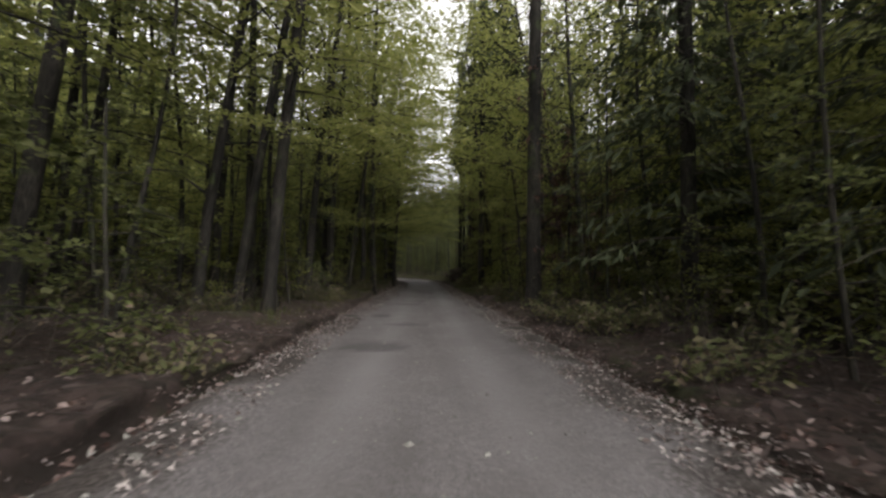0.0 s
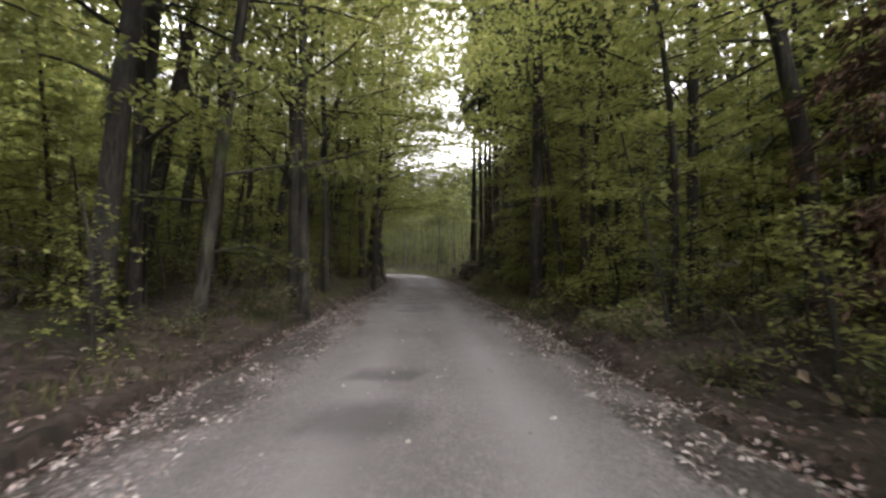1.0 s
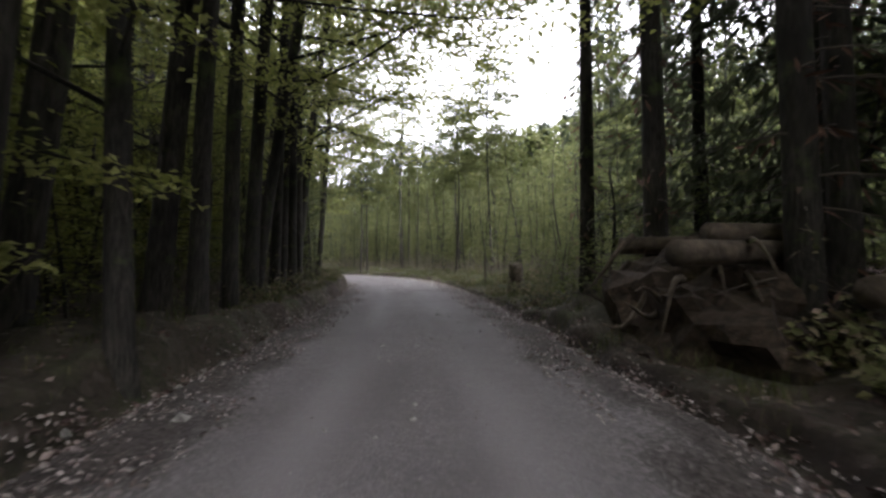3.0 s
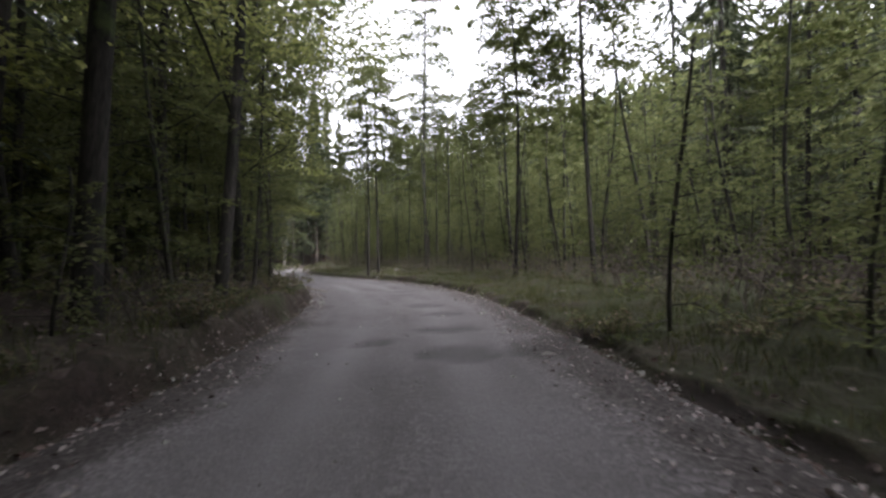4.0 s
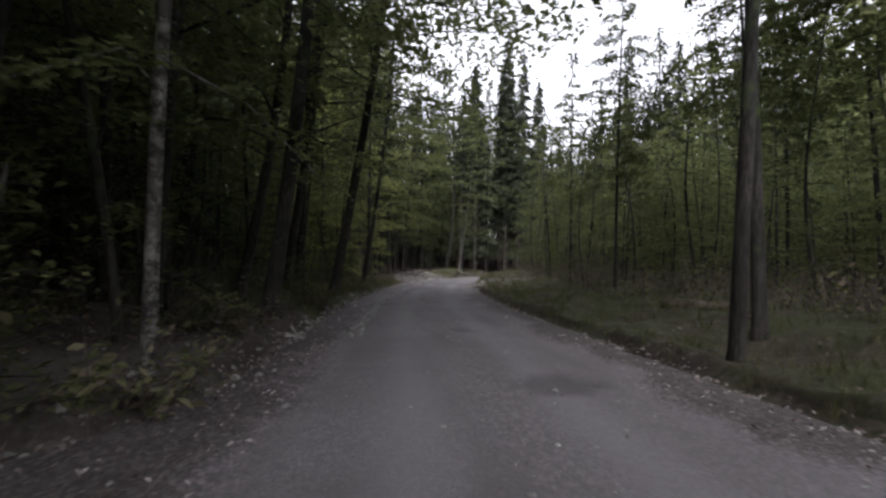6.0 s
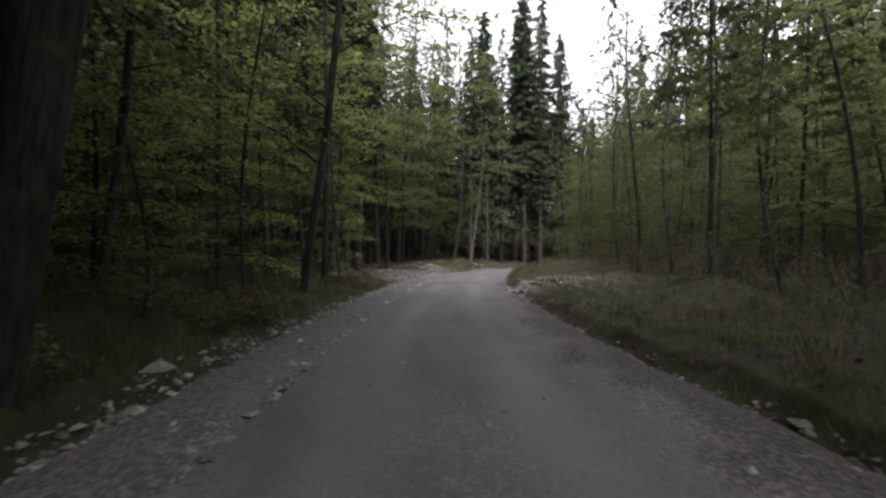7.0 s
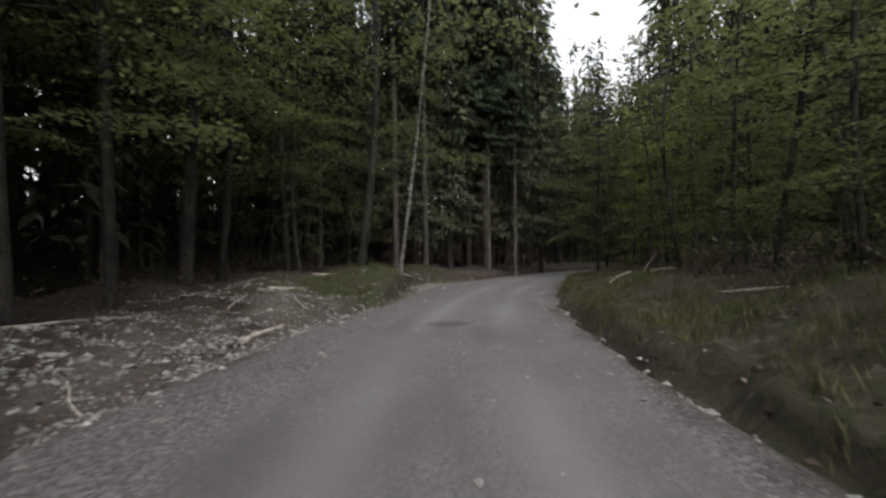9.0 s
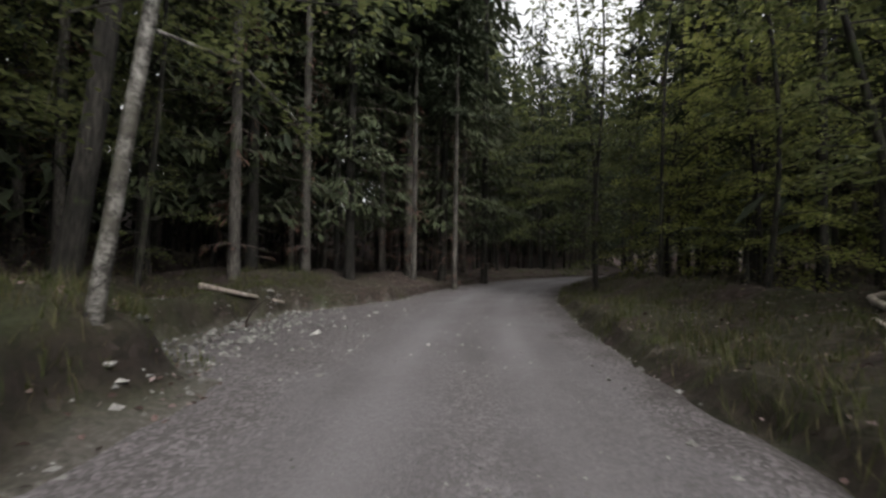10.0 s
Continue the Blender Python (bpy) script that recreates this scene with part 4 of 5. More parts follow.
# beech wood beside the first straight
scatter(BEECH + HIGH, 6, -4, 58, -5.4, -11, 2.0, (0.75, 1.05), 1)
scatter(POLE, 30, 4, 60, -3.6, -9, 1.4, (0.7, 1.1), 2)
scatter(DEEP, 14, -4, 74, -9, -22, 2.2, (0.8, 1.1), 21)
scatter(THICK, 60, -2, 74, -6, -20, 1.5, (0.8, 1.2), 22)
# dark spruces across from it
scatter(SPRUCE, 9, -2, 24, 5.5, 12, 2.0, (0.75, 1.05), 3, 1)
scatter(DRY, 2, 17, 25, 5.8, 8, 1.5, (0.8, 1.1), 5)
scatter(EDGE + POLE, 15, 25, 34.2, 4.4, 9, 1.6, (0.55, 0.9), 6)
scatter(POLE, 12, 6, 27, 4.6, 8, 1.7, (0.5, 0.8), 23)
scatter(SPRUCE, 9, 36, 50, 6.2, 13, 1.8, (0.85, 1.05), 59, 1)
scatter(TALL + STAND, 16, 35.5, 50, 4.4, 12, 1.5, (0.9, 1.1), 4, 1)
scatter(DEEP + DEEP + SPRUCE, 18, -6, 33, 9, 20, 2.4, (0.8, 1.1), 24)
scatter(THICK, 16, 0, 33, 7, 18, 1.8, (0.8, 1.2), 25)
# young wood inside the bend
scatter(POLE, 46, 54, 118, 6.5, 15, 1.6, (0.75, 1.1), 8)
scatter(THICK, 86, 54, 124, 9, 32, 1.9, (0.8, 1.15), 26, power=1.0)
scatter(THIN, 14, 54, 116, 9, 34, 2.5, (0.6, 0.95), 9)
scatter(GROVE, 34, 54, 112, 11, 30, 2.0, (0.85, 1.1), 63)
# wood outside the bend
scatter(OVER_SHADED, 3, 58, 106, -5.2, -10, 2.2, (0.65, 0.95), 10)
scatter(POLE, 20, 58, 106, -3.7, -10, 1.6, (0.7, 1.1), 11)
scatter([DEEP[0]] + SPRUCE, 30, 62, 100, -8, -22, 2.2, (0.8, 1.05), 27)
scatter(THICK, 22, 62, 108, -7, -18, 1.8, (0.8, 1.2), 28)
# spruce stand at the end
scatter(OVER_SHADED, 6, 102, 122, -6.5, -12, 2.2, (0.8, 1.0), 38)
scatter(OVER_SHADED, 6, 112, 136, -8, -16, 2.4, (0.65, 0.85), 32)
scatter(STAND, 44, 104, 134, -8.8, -22, 1.5, (0.75, 1.05), 12, 1, 3.4)
scatter(STAND, 40, 132, 180, -5, -20, 1.5, (0.8, 1.1), 57, 1, 3.4)
scatter(SPRUCE, 22, 104, 180, -12, -24, 2.2, (0.8, 1.05), 33)
scatter(STAND, 26, 136, 176, 4.2, 18, 1.7, (0.8, 1.1), 13, 1, 3.2)
scatter(SPRUCE, 12, 130, 178, 6, 24, 2.4, (0.8, 1.1), 29, 1, 3.4)
scatter(POLE, 22, 112, 150, 5.0, 13, 1.8, (0.8, 1.2), 14)
scatter(THICK, 32, 108, 156, 8, 24, 1.9, (0.9, 1.3), 30)
scatter(POLE, 9, 108, 154, -6.0, -16, 2.2, (0.6, 0.9), 15)
scatter(SAPLING, 40, 0, 60, 3.4, 10, 0.9, (0.5, 1.1), 16, 4)
scatter(SAPLING, 46, 0, 106, -3.3, -9, 0.9, (0.5, 1.1), 17, 4)
scatter(SPRIG, 46, 12, 50, -3.6, -9, 0.8, (0.6, 1.2), 64, 4, 3.4)
scatter(SPRIG, 30, 6, 36, 3.6, 9, 0.8, (0.6, 1.2), 65, 4, 3.4)
scatter(BRUSH, 100, 52, 126, 4.9, 14, 0.7, (0.9, 1.7), 18, 5, 4.6)
scatter(BRUSH, 60, 26, 48, -3.1, -9, 0.6, (0.8, 1.6), 51, 5, 3.7)
scatter(BRUSH, 70, 4, 108, -3.0, -10, 0.7, (0.7, 1.3), 19, 5, 3.4)
scatter(BRUSH, 40, 4, 50, 3.2, 10, 0.7, (0.7, 1.4), 52, 5, 3.5)
scatter(BRAMBLE, 60, 0, 58, 2.9, 7, 0.7, (0.6, 1.2), 20, 5, 2.6)
scatter(BRAMBLE, 70, 2, 106, -2.9, -8, 0.7, (0.6, 1.2), 31, 5, 2.6)

# kinds that found no place in the wood
for proto in BEECH + HIGH + EDGE + DEEP + GROVE + POLE + THICK + THIN + SPRUCE + STAND + OVER + ARCH + OVER_SHADED + CURTAIN_SHADED + CURTAIN + BOWED + LACE + TOWER + TALL + DRY + BIRCH + SAPLING + SPRIG + BRUSH + BRAMBLE:
    if proto.name not in PLACED:
        for ob in (*proto.children_recursive, proto):
            bpy.data.objects.remove(ob)


# ---- far woods ----
def build_far_woods():
    """Belts of woodland behind the roadside trees, and the wooded hill."""
    r = np.random.RandomState(31)
    belt = 2100
    bs, bo = r.uniform(-70, 215, belt), r.uniform(18, 75, belt) * r.choice([-1, 1], belt)
    i = np.clip(bs, ALONG[0] + 1, ALONG[-1] - 1)
    x, y = place_at(i, bo)
    x, y = x + TANGENT[np.searchsorted(ALONG, i), 0] * (bs - i), y + TANGENT[np.searchsorted(ALONG, i), 1] * (bs - i)
    hx, hy = r.uniform(10, 360, 2900), r.uniform(-60, 420, 2900)
    hs = (hx - 10) * 0.87 + (hy - 60) * 0.5
    keep = (hs > 20) & (hs < 275)
    x, y = np.concatenate([x, hx[keep]]), np.concatenate([y, hy[keep]])
    s, off = on_road(x, y)
    d = np.abs(off)
    side = (x - 10) * 0.87 + (y - 60) * 0.5
    young = (off > 0) & (s > 48) & (s < 124) & (side < 70)
    keep = (d > 17) & ~(young & (d < 30))
    x, y, off, d, s, side, young = (k[keep] for k in (x, y, off, d, s, side, young))
    z = ground_height(x, y)
    pts, ways, size, pts2, size2 = [], [], [], [], []
    for k in range(len(x)):
        con = r.uniform() < (0.05 if young[k] else 0.85 if (off[k] < 0 and s[k] > 92) else 0.85 if side[k] > 80 else 0.2)
        h = r.uniform(6.5, 10.5) if young[k] else r.uniform(15, 23)
        far = d[k] > 48
        mid = d[k] > 26
        m = 64 if far else 96
        t = r.uniform(0.02, 1, m)
        rad = (3.0 * (1.04 - t) ** 0.8 if con else 3.0 * np.sqrt(np.clip(1 - (1.5 * t - 0.6) ** 2 * 0.8, 0.05, 1))) * np.sqrt(r.uniform(0.1, 1, m)) * (h / 20) ** 0.4
        a = r.uniform(0, 6.28, m)
        c = np.stack([x[k] + rad * np.cos(a), y[k] + rad * np.sin(a), z[k] + h * t], 1)
        if con:
            pts.append(c)
            ways.append(np.stack([np.cos(a), np.sin(a), np.full(m, -0.6)], 1))
            size.append(np.full(m, 2.1 if far else 1.9 if mid else 1.1))
        else:
            pts2.append(c)
            size2.append(np.full(m, 1.5 if far else 1.4 if mid else 0.75))
    k = np.concatenate(size)
    v, f = leaves(r, np.concatenate(pts), k, 0.44 * k, 0.3, np.concatenate(ways))
    tagged(new("far_spruces", mesh_of("far_spruces", v, f, M_DARKNEEDLE)), "distant dark spruce wood covering the hillside", "woods", kind="stuff")
    k = np.concatenate(size2)
    v, f = leaves(r, np.concatenate(pts2), k, 0.65 * k, 0.5)
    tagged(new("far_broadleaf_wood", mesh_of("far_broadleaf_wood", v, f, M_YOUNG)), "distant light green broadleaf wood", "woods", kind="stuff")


build_far_woods()


def build_inner_woods():
    """Trees close behind the first rows, too thick to tell apart: thin trunks, spruce boughs and beech sprays."""
    r = np.random.RandomState(61)
    stems, needles, ways, sprays, light = [], [], [], [], []
    for count, s0, s1, o0, o1, share in ((110, 0, 0, 0, 40, 0.97), (20, -10, 62, -14, -28, 0.05), (120, -8, 64, -9, -26, -1.0), (40, -8, 34, 9, 22, -1.0), (64, 58, 100, -8, -26, 0.65), (230, 98, 192, -9.5, -36, 0.92), (110, 128, 192, 7, 32, 0.9),
                                         (34, 134, 192, -5, -10, 0.95), (60, 86, 114, -15, -42, 0.85), (48, -10, 34, 8.5, 26, 0.35), (30, 34, 52, 8.0, 26, 0.95), (70, 54, 128, 14, 34, 0.0)):
        for _ in range(count):
            x, y = place_at(np.array([r.uniform(s0, s1)]), np.array([o0 + (o1 - o0) * r.uniform(0, 1)]))
            x, y = float(x[0]), float(y[0])
            if s0 == s1:
                x, y = r.uniform(-80, -42), r.uniform(88, 155)
            if abs(on_road(x, y)[1][0]) < 4.6:
                continue
            z, young, low = gz(x, y), share == 0.0, share < 0
            h = r.uniform(5.5, 10.5) if low else r.uniform(7.5, 11) if young else r.uniform(19, 27) if share > 0.8 else r.uniform(15, 22)
            u = np.linspace(0, 1, 4)
            stems.append(tube(np.stack([x + 0.15 * np.sin(3 * u + x), y + 0.15 * np.cos(3 * u + y), z - 0.3 + h * u], 1), (0.026 if young else 0.045 if low else 0.12) * (1 - 0.85 * u), 5))
            spruce_like = r.uniform() < share
            m = 360 if spruce_like else 330 if young else 420
            t = r.uniform(0.05 if abs(o1) > 30 else 0.1, 1, m)
            a = r.uniform(0, 6.28, m)
            if spruce_like:
                rad = 3.0 * (1.05 - t) ** 0.55 * np.sqrt(r.uniform(0.05, 1, m))
            else:
                rad = (1.7 if young else 2.3 if low else 3.0) * np.sqrt(np.clip(1 - (1.4 * t - 0.55) ** 2, 0.05, 1)) * np.sqrt(r.uniform(0.05, 1, m))
            c = np.stack([x + rad * np.cos(a), y + rad * np.sin(a), z + h * (np.round(t * 16 + a / 6.28) / 16 if not spruce_like else t) + r.normal(0, 0.12, m)], 1)
            if spruce_like:
                needles.append(c)
                ways.append(np.stack([np.cos(a), np.sin(a), np.full(m, -0.6)], 1))
            else:
                # beech sprays past the first straight take the shade-darkened leaf colour too
                (light if young or s0 > 50 else sprays).append(c)
    tagged(new("inner_stems", mesh_of("inner_stems", *joined(stems), M_BARKD, True)), "crowded dark stems deeper in the wood", "woods", kind="stuff")
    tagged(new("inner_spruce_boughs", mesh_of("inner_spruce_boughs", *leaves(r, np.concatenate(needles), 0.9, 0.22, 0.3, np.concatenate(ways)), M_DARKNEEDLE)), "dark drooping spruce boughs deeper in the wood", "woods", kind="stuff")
    tagged(new("inner_beech_sprays", mesh_of("inner_beech_sprays", *leaves(r, np.concatenate(sprays), 0.34, 0.22, 0.3), M_BEECH)), "fresh green beech sprays deeper in the wood", "woods", kind="stuff")
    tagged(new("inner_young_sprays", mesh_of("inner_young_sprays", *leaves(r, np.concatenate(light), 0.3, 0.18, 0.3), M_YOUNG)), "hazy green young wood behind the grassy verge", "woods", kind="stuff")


build_inner_woods()


def build_undergrowth():
    """Bare twigs and low leafy growth between the trunks."""
    r = np.random.RandomState(71)
    at, ways, long, green = [], [], [], []
    for count, s0, s1, o0, o1, h in ((4200, 2, 58, -3.6, -14, 1.3), (3600, 58, 108, -3.6, -14, 1.2), (3600, 104, 150, -7.5, -20, 1.2), (3600, 2, 50, 3.4, 13, 1.3), (6500, 52, 126, 5.0, 16, 1.2), (2200, 122, 165, 5.0, 16, 1.2)):
        x, y = place_at(r.uniform(s0, s1, count), o0 + (o1 - o0) * r.uniform(0, 1, count) ** 1.1)
        keep = waves(x, y, 4.0, 16) + 0.6 * waves(x, y, 1.4, 17) > -0.35
        x, y = x[keep], y[keep]
        n = len(x)
        L = r.uniform(0.3, 1.3, n) * h
        w = np.stack([r.normal(0, 0.75, n), r.normal(0, 0.75, n), r.uniform(0.25, 1.2, n)], 1)
        w /= np.linalg.norm(w, axis=1)[:, None]
        z = ground_height(x, y)
        c = np.stack([x, y, z], 1) + w * L[:, None] * 0.5
        at.append(c)
        ways.append(w)
        long.append(L)
        k = r.randint(0, n, int(n * 2.6))
        green.append(c[k] + w[k] * (L[k] * r.uniform(-0.2, 0.6, len(k)))[:, None] + r.normal(0, 0.13, (len(k), 3)))
    tagged(new("bare_twigs", mesh_of("bare_twigs", *leaves(r, np.concatenate(at), np.concatenate(long), np.full(sum(map(len, at)), 0.013), 0.05, np.concatenate(ways)), M_TWIG)), "bare dead twigs standing between the trunks", "undergrowth", kind="stuff")
    tagged(new("low_growth", mesh_of("low_growth", *leaves(r, np.concatenate(green), 0.12, 0.07, 0.5), M_HERB)), "low sparse green growth on the forest floor", "undergrowth", kind="stuff")


build_undergrowth()


# ---- the forest floor's small cover ----
def pebbles(r, s, off, size):
    x, y = place_at(s, off)
    n = len(x)
    z = np.maximum(ground_height(x, y), -0.01 + 0.02 * (np.abs(off) < table(s, HALF)))
    a = r.uniform(0, 6.28, n)
    k = size[:, None] * r.uniform(0.6, 1.4, (n, 3)) * (1, 1, 0.6)
    base = np.array([(1, 0, 0), (0, 1, 0), (-1, 0, 0), (0, -1, 0), (0.1, 0.1, 1), (0, 0, -1)], float)
    v = base[None] * k[:, None] + r.normal(0, 0.12, (n, 6, 3)) * size[:, None, None]
    c, w = np.cos(a)[:, None], np.sin(a)[:, None]
    v = np.stack([v[..., 0] * c - v[..., 1] * w, v[..., 0] * w + v[..., 1] * c, v[..., 2]], -1)
    v += np.stack([x, y, z + size * 0.15], 1)[:, None]
    t = np.array([(0, 1, 4), (1, 2, 4), (2, 3, 4), (3, 0, 4), (1, 0, 5), (2, 1, 5), (3, 2, 5), (0, 3, 5)])
    f = (np.arange(n)[:, None, None] * 6 + t[None]).reshape(-1, 3)
    return v.reshape(-1, 3), f


def build_cover():
    r = np.random.RandomState(41)
    # loose stones along both verges, a few on the road, and the stony clearing
    n = 9500
    s = r.uniform(2, 138, n)
    sgn = r.choice([-1, 1], n)
    half = table(s, HALF)
    foot = np.where(sgn < 0, table(s, FOOT_L), table(s, FOOT_R))
    off = sgn * (half + (foot - half) * (r.uniform(0, 1, n) ** 0.7 * 1.25 - 0.12))
    parts = [pebbles(r, s, off, r.gamma(2.5, 0.009, n) + 0.008)]
    n = 4200
    s = r.uniform(2, 138, n)
    parts.append(pebbles(r, s, r.normal(0.05, 0.6, n), r.gamma(2.0, 0.005, n) + 0.006))
    n = 7500
    s = r.uniform(108, 121, n)
    parts.append(pebbles(r, s, -1.9 - 5.5 * r.uniform(0, 1, n) ** 1.3, r.gamma(2.0, 0.008, n) + 0.007))
    n = 5200
    s = r.uniform(84, 110, n)
    parts.append(pebbles(r, s, -1.5 - 1.25 * r.uniform(0, 1, n), r.gamma(2.5, 0.010, n) + 0.010))
    n = 5200
    s = r.uniform(111, 121.5, n)
    parts.append(pebbles(r, s, -2.5 - 3.8 * r.uniform(0, 1, n), r.gamma(2.0, 0.009, n) + 0.009))
    n = 1800
    s = r.uniform(70, 85, n)
    parts.append(pebbles(r, s, -2.2 - 4.0 * r.uniform(0, 1, n) ** 1.4, r.gamma(2.0, 0.009, n) + 0.008))
    n = 1100
    s = r.uniform(125, 131, n)
    parts.append(pebbles(r, s, -1.5 - 3.2 * r.uniform(0, 1, n), r.gamma(2.5, 0.010, n) + 0.01))
    n = 900
    s = r.uniform(100, 106, n)
    parts.append(pebbles(r, s, 1.7 + 3.5 * r.uniform(0, 1, n) ** 1.5, r.gamma(2.5, 0.011, n) + 0.01))
    tagged(new("loose_stones", mesh_of("loose_stones", *joined(parts), M_STONE)), "loose pale stones and gravel along the verges", "gravel", kind="stuff")

    # fallen leaves
    n = 52000
    s = r.uniform(1, 140, n)
    sgn = r.choice([-1, 1], n)
    dens = np.where(sgn < 0, table(s, [(0, 1), (48, 1), (60, 0.5), (84, 0.4), (90, 0.2), (140, 0.3)]), table(s, [(0, 1), (50, 0.8), (56, 0.25), (140, 0.25)]))
    keep = r.uniform(0, 1, n) < dens
    s, sgn = s[keep], sgn[keep]
    foot = np.where(sgn < 0, table(s, FOOT_L), table(s, FOOT_R))
    x, y = place_at(s, sgn * (foot - 0.55 + 6 * r.uniform(0, 1, len(s)) ** 2.2))
    at = np.stack([x, y, ground_height(x, y) + 0.025], 1)
    n = 22000
    s = np.where(r.uniform(0, 1, n) < 0.7, r.uniform(1, 52, n), r.uniform(52, 100, n))
    sgn = r.choice([-1, 1], n)
    foot = np.where(sgn < 0, table(s, FOOT_L), table(s, FOOT_R))
    x, y = place_at(s, sgn * (foot + r.normal(-0.3, 0.4, n)))
    at = np.concatenate([at, np.stack([x, y, ground_height(x, y) + 0.035], 1)])
    n = 7000
    s = r.uniform(98, 132, n)
    x, y = place_at(s, np.where(r.uniform(0, 1, n) < 0.6, -2.6 - 7 * r.uniform(0, 1, n), 2.4 + 5 * r.uniform(0, 1, n)))
    at = np.concatenate([at, np.stack([x, y, ground_height(x, y) + 0.035], 1)])
    tagged(new("fallen_leaves", mesh_of("fallen_leaves", *leaves(r, at, 0.075, 0.05, 0.35), M_LITTER)), "brown and pale fallen beech leaves on the banks", "leaf litter", kind="stuff")

    # bleached leaves on the shoulders of the first straight
    n = 30000
    s = np.where(r.uniform(0, 1, n) < 0.85, r.uniform(1, 54, n), r.uniform(54, 84, n))
    sgn = r.choice([-1, 1], n)
    half = table(s, HALF)
    foot = np.where(sgn < 0, table(s, FOOT_L), table(s, FOOT_R))
    off = half - 0.05 + (foot - half + 0.25) * r.uniform(0, 1, n) ** 0.8
    x, y = place_at(s, sgn * off)
    z = np.maximum(ground_height(x, y), 0.02 - 0.06 * step01(foot - 0.12, foot + 0.15, off)) + 0.02
    keep = waves(x, y, 1.1, 33) + 0.7 * waves(x, y, 3.5, 34) > -0.55
    tagged(new("shoulder_litter", mesh_of("shoulder_litter", *leaves(r, np.stack([x, y, z], 1)[keep], 0.06, 0.035, 0.35), M_PALELITTER)), "bleached grey and pink fallen leaves along the road's edge", "leaf litter", kind="stuff")

    # grass on the verges
    tufts = []
    for count, s0, s1, o0, o1 in ((700, 50, 80, 2.8, 8), (700, 80, 101, 2.6, 8), (470, 105, 118, 2.4, 8), (420, 8, 50, -2.7, -6), (160, 20, 50, 2.4, 4.5), (300, 118, 140, 2.3, 5), (160, 24, 34, 2.2, 4), (620, 86, 108, -2.8, -7), (190, 120.5, 126, -2.9, -5), (330, 100, 130, 2.2, 4), (350, 86, 108, -2.7, -5.5), (500, 50, 80, 2.6, 6), (160, 128, 134, -4.8, -8), (160, 48, 66, -2.7, -5), (120, 28, 40, -2.6, -4)):
        s = r.uniform(s0, s1, count)
        tufts.append(np.stack(place_at(s, o0 + (o1 - o0) * r.uniform(0, 1, count) ** 1.4), 1))
    t = np.concatenate(tufts)
    t = t[ground_height(*t.T) > 0.02]
    n = 19
    at = np.repeat(t, n, 0) + r.normal(0, 0.10, (len(t) * n, 2))
    h = np.repeat(r.uniform(0.12, 0.34, len(t)), n) * r.uniform(0.6, 1.2, len(at))
    way = np.stack([r.normal(0, 0.45, len(at)), r.normal(0, 0.45, len(at)), np.ones(len(at))], 1)
    c = np.stack([at[:, 0], at[:, 1], ground_height(*at.T) + h * 0.42], 1)
    tagged(new("verge_grass", mesh_of("verge_grass", *leaves(r, c, h, np.full(len(at), 0.0095), 0.1, way), M_GRASS)), "tufts of green and straw-coloured grass on the verges", "grass", kind="stuff")


build_cover()


# ---- logs, sticks, rocks, stump and heaps ----
def pole(name, ends, radius, material, label, category="log", bend=0.06, seed=0, over=0.0, sides=8):
    """A fallen stem between two places on the ground, with closed, slightly ragged ends."""
    r = np.random.RandomState(seed)
    (ax, ay), (bx, by) = ends
    u = np.linspace(0, 1, 9)
    L = math.hypot(bx - ax, by - ay)
    w = bend * L * np.sin(u * 3.14 * r.uniform(0.8, 1.8))
    x, y = ax + (bx - ax) * u - (by - ay) / L * w, ay + (by - ay) * u + (bx - ax) / L * w
    z = np.linspace(*(gz(x[k], y[k]) for k in (0, -1)), 9)
    z = z + min(0.15, max(0.0, float(np.max(ground_height(x, y) - z)))) + radius * 0.6 + over
    p = np.stack([x, y, z], 1)
    k = np.concatenate([[0], np.arange(9), [8]])
    rad = radius * (1 - 0.4 * u)
    v, f = tube(p[k] + np.array([[1e-3 * i, 0, 0] for i in range(11)]), np.concatenate([[radius * 0.05], rad, [radius * 0.03]]), sides, seed, 0.1)
    mid = p[4].copy()
    ob = new(name, mesh_of(name, v - mid, f, material, True))
    ob.location = mid
    return tagged(ob, label, category)


pole("fallen_pole", ((4.5, 13.2), (3.4, 10.3)), 0.05, M_WOOD, "pale fallen pole lying on the leaf litter", seed=1)
pole("fallen_pole", ((-33.7, 117.4), (-33.0, 119.8)), 0.06, M_WOOD, "long pale fallen pole behind the grassy mound", seed=2, bend=0.012)
pole("fallen_pole", ((-33.2, 122.7), (-32.7, 125.0)), 0.06, M_WOOD, "pale fallen pole lying before the spruce stand", seed=11, bend=0.012)
pole("fallen_pole", ((-32.2, 113.4), (-32.2, 114.8)), 0.05, M_WOOD, "grey fallen pole on the stony clearing", seed=3)
pole("fallen_pole", ((-33.9, 101.0), (-33.8, 102.2)), 0.06, M_WOOD, "short pale log among the trees", seed=4)
pole("fallen_pole", ((-8.4, 66.9), (-7.3, 68.0)), 0.02, M_WOOD, "pale broken branch across the bank", seed=5)
# no pole here: a soil-coloured tube added as the bank's dark cut edge
pole("fallen_pole", ((1.45, 24.6), (1.4, 20.6)), 0.035, M_SOIL, "thin dark tube of soil standing in for the bank's cut edge", seed=6, bend=0.012, over=-0.02)
pole("fallen_log", ((-9.8, 85.0), (-8.5, 86.2)), 0.17, M_STUMP, "dark rotting log in the grass", seed=7)
pole("fallen_log", ((-23.0, 121.0), (-18.6, 125.6)), 0.06, M_WOOD, "long pale fallen log on the clearing", seed=8)
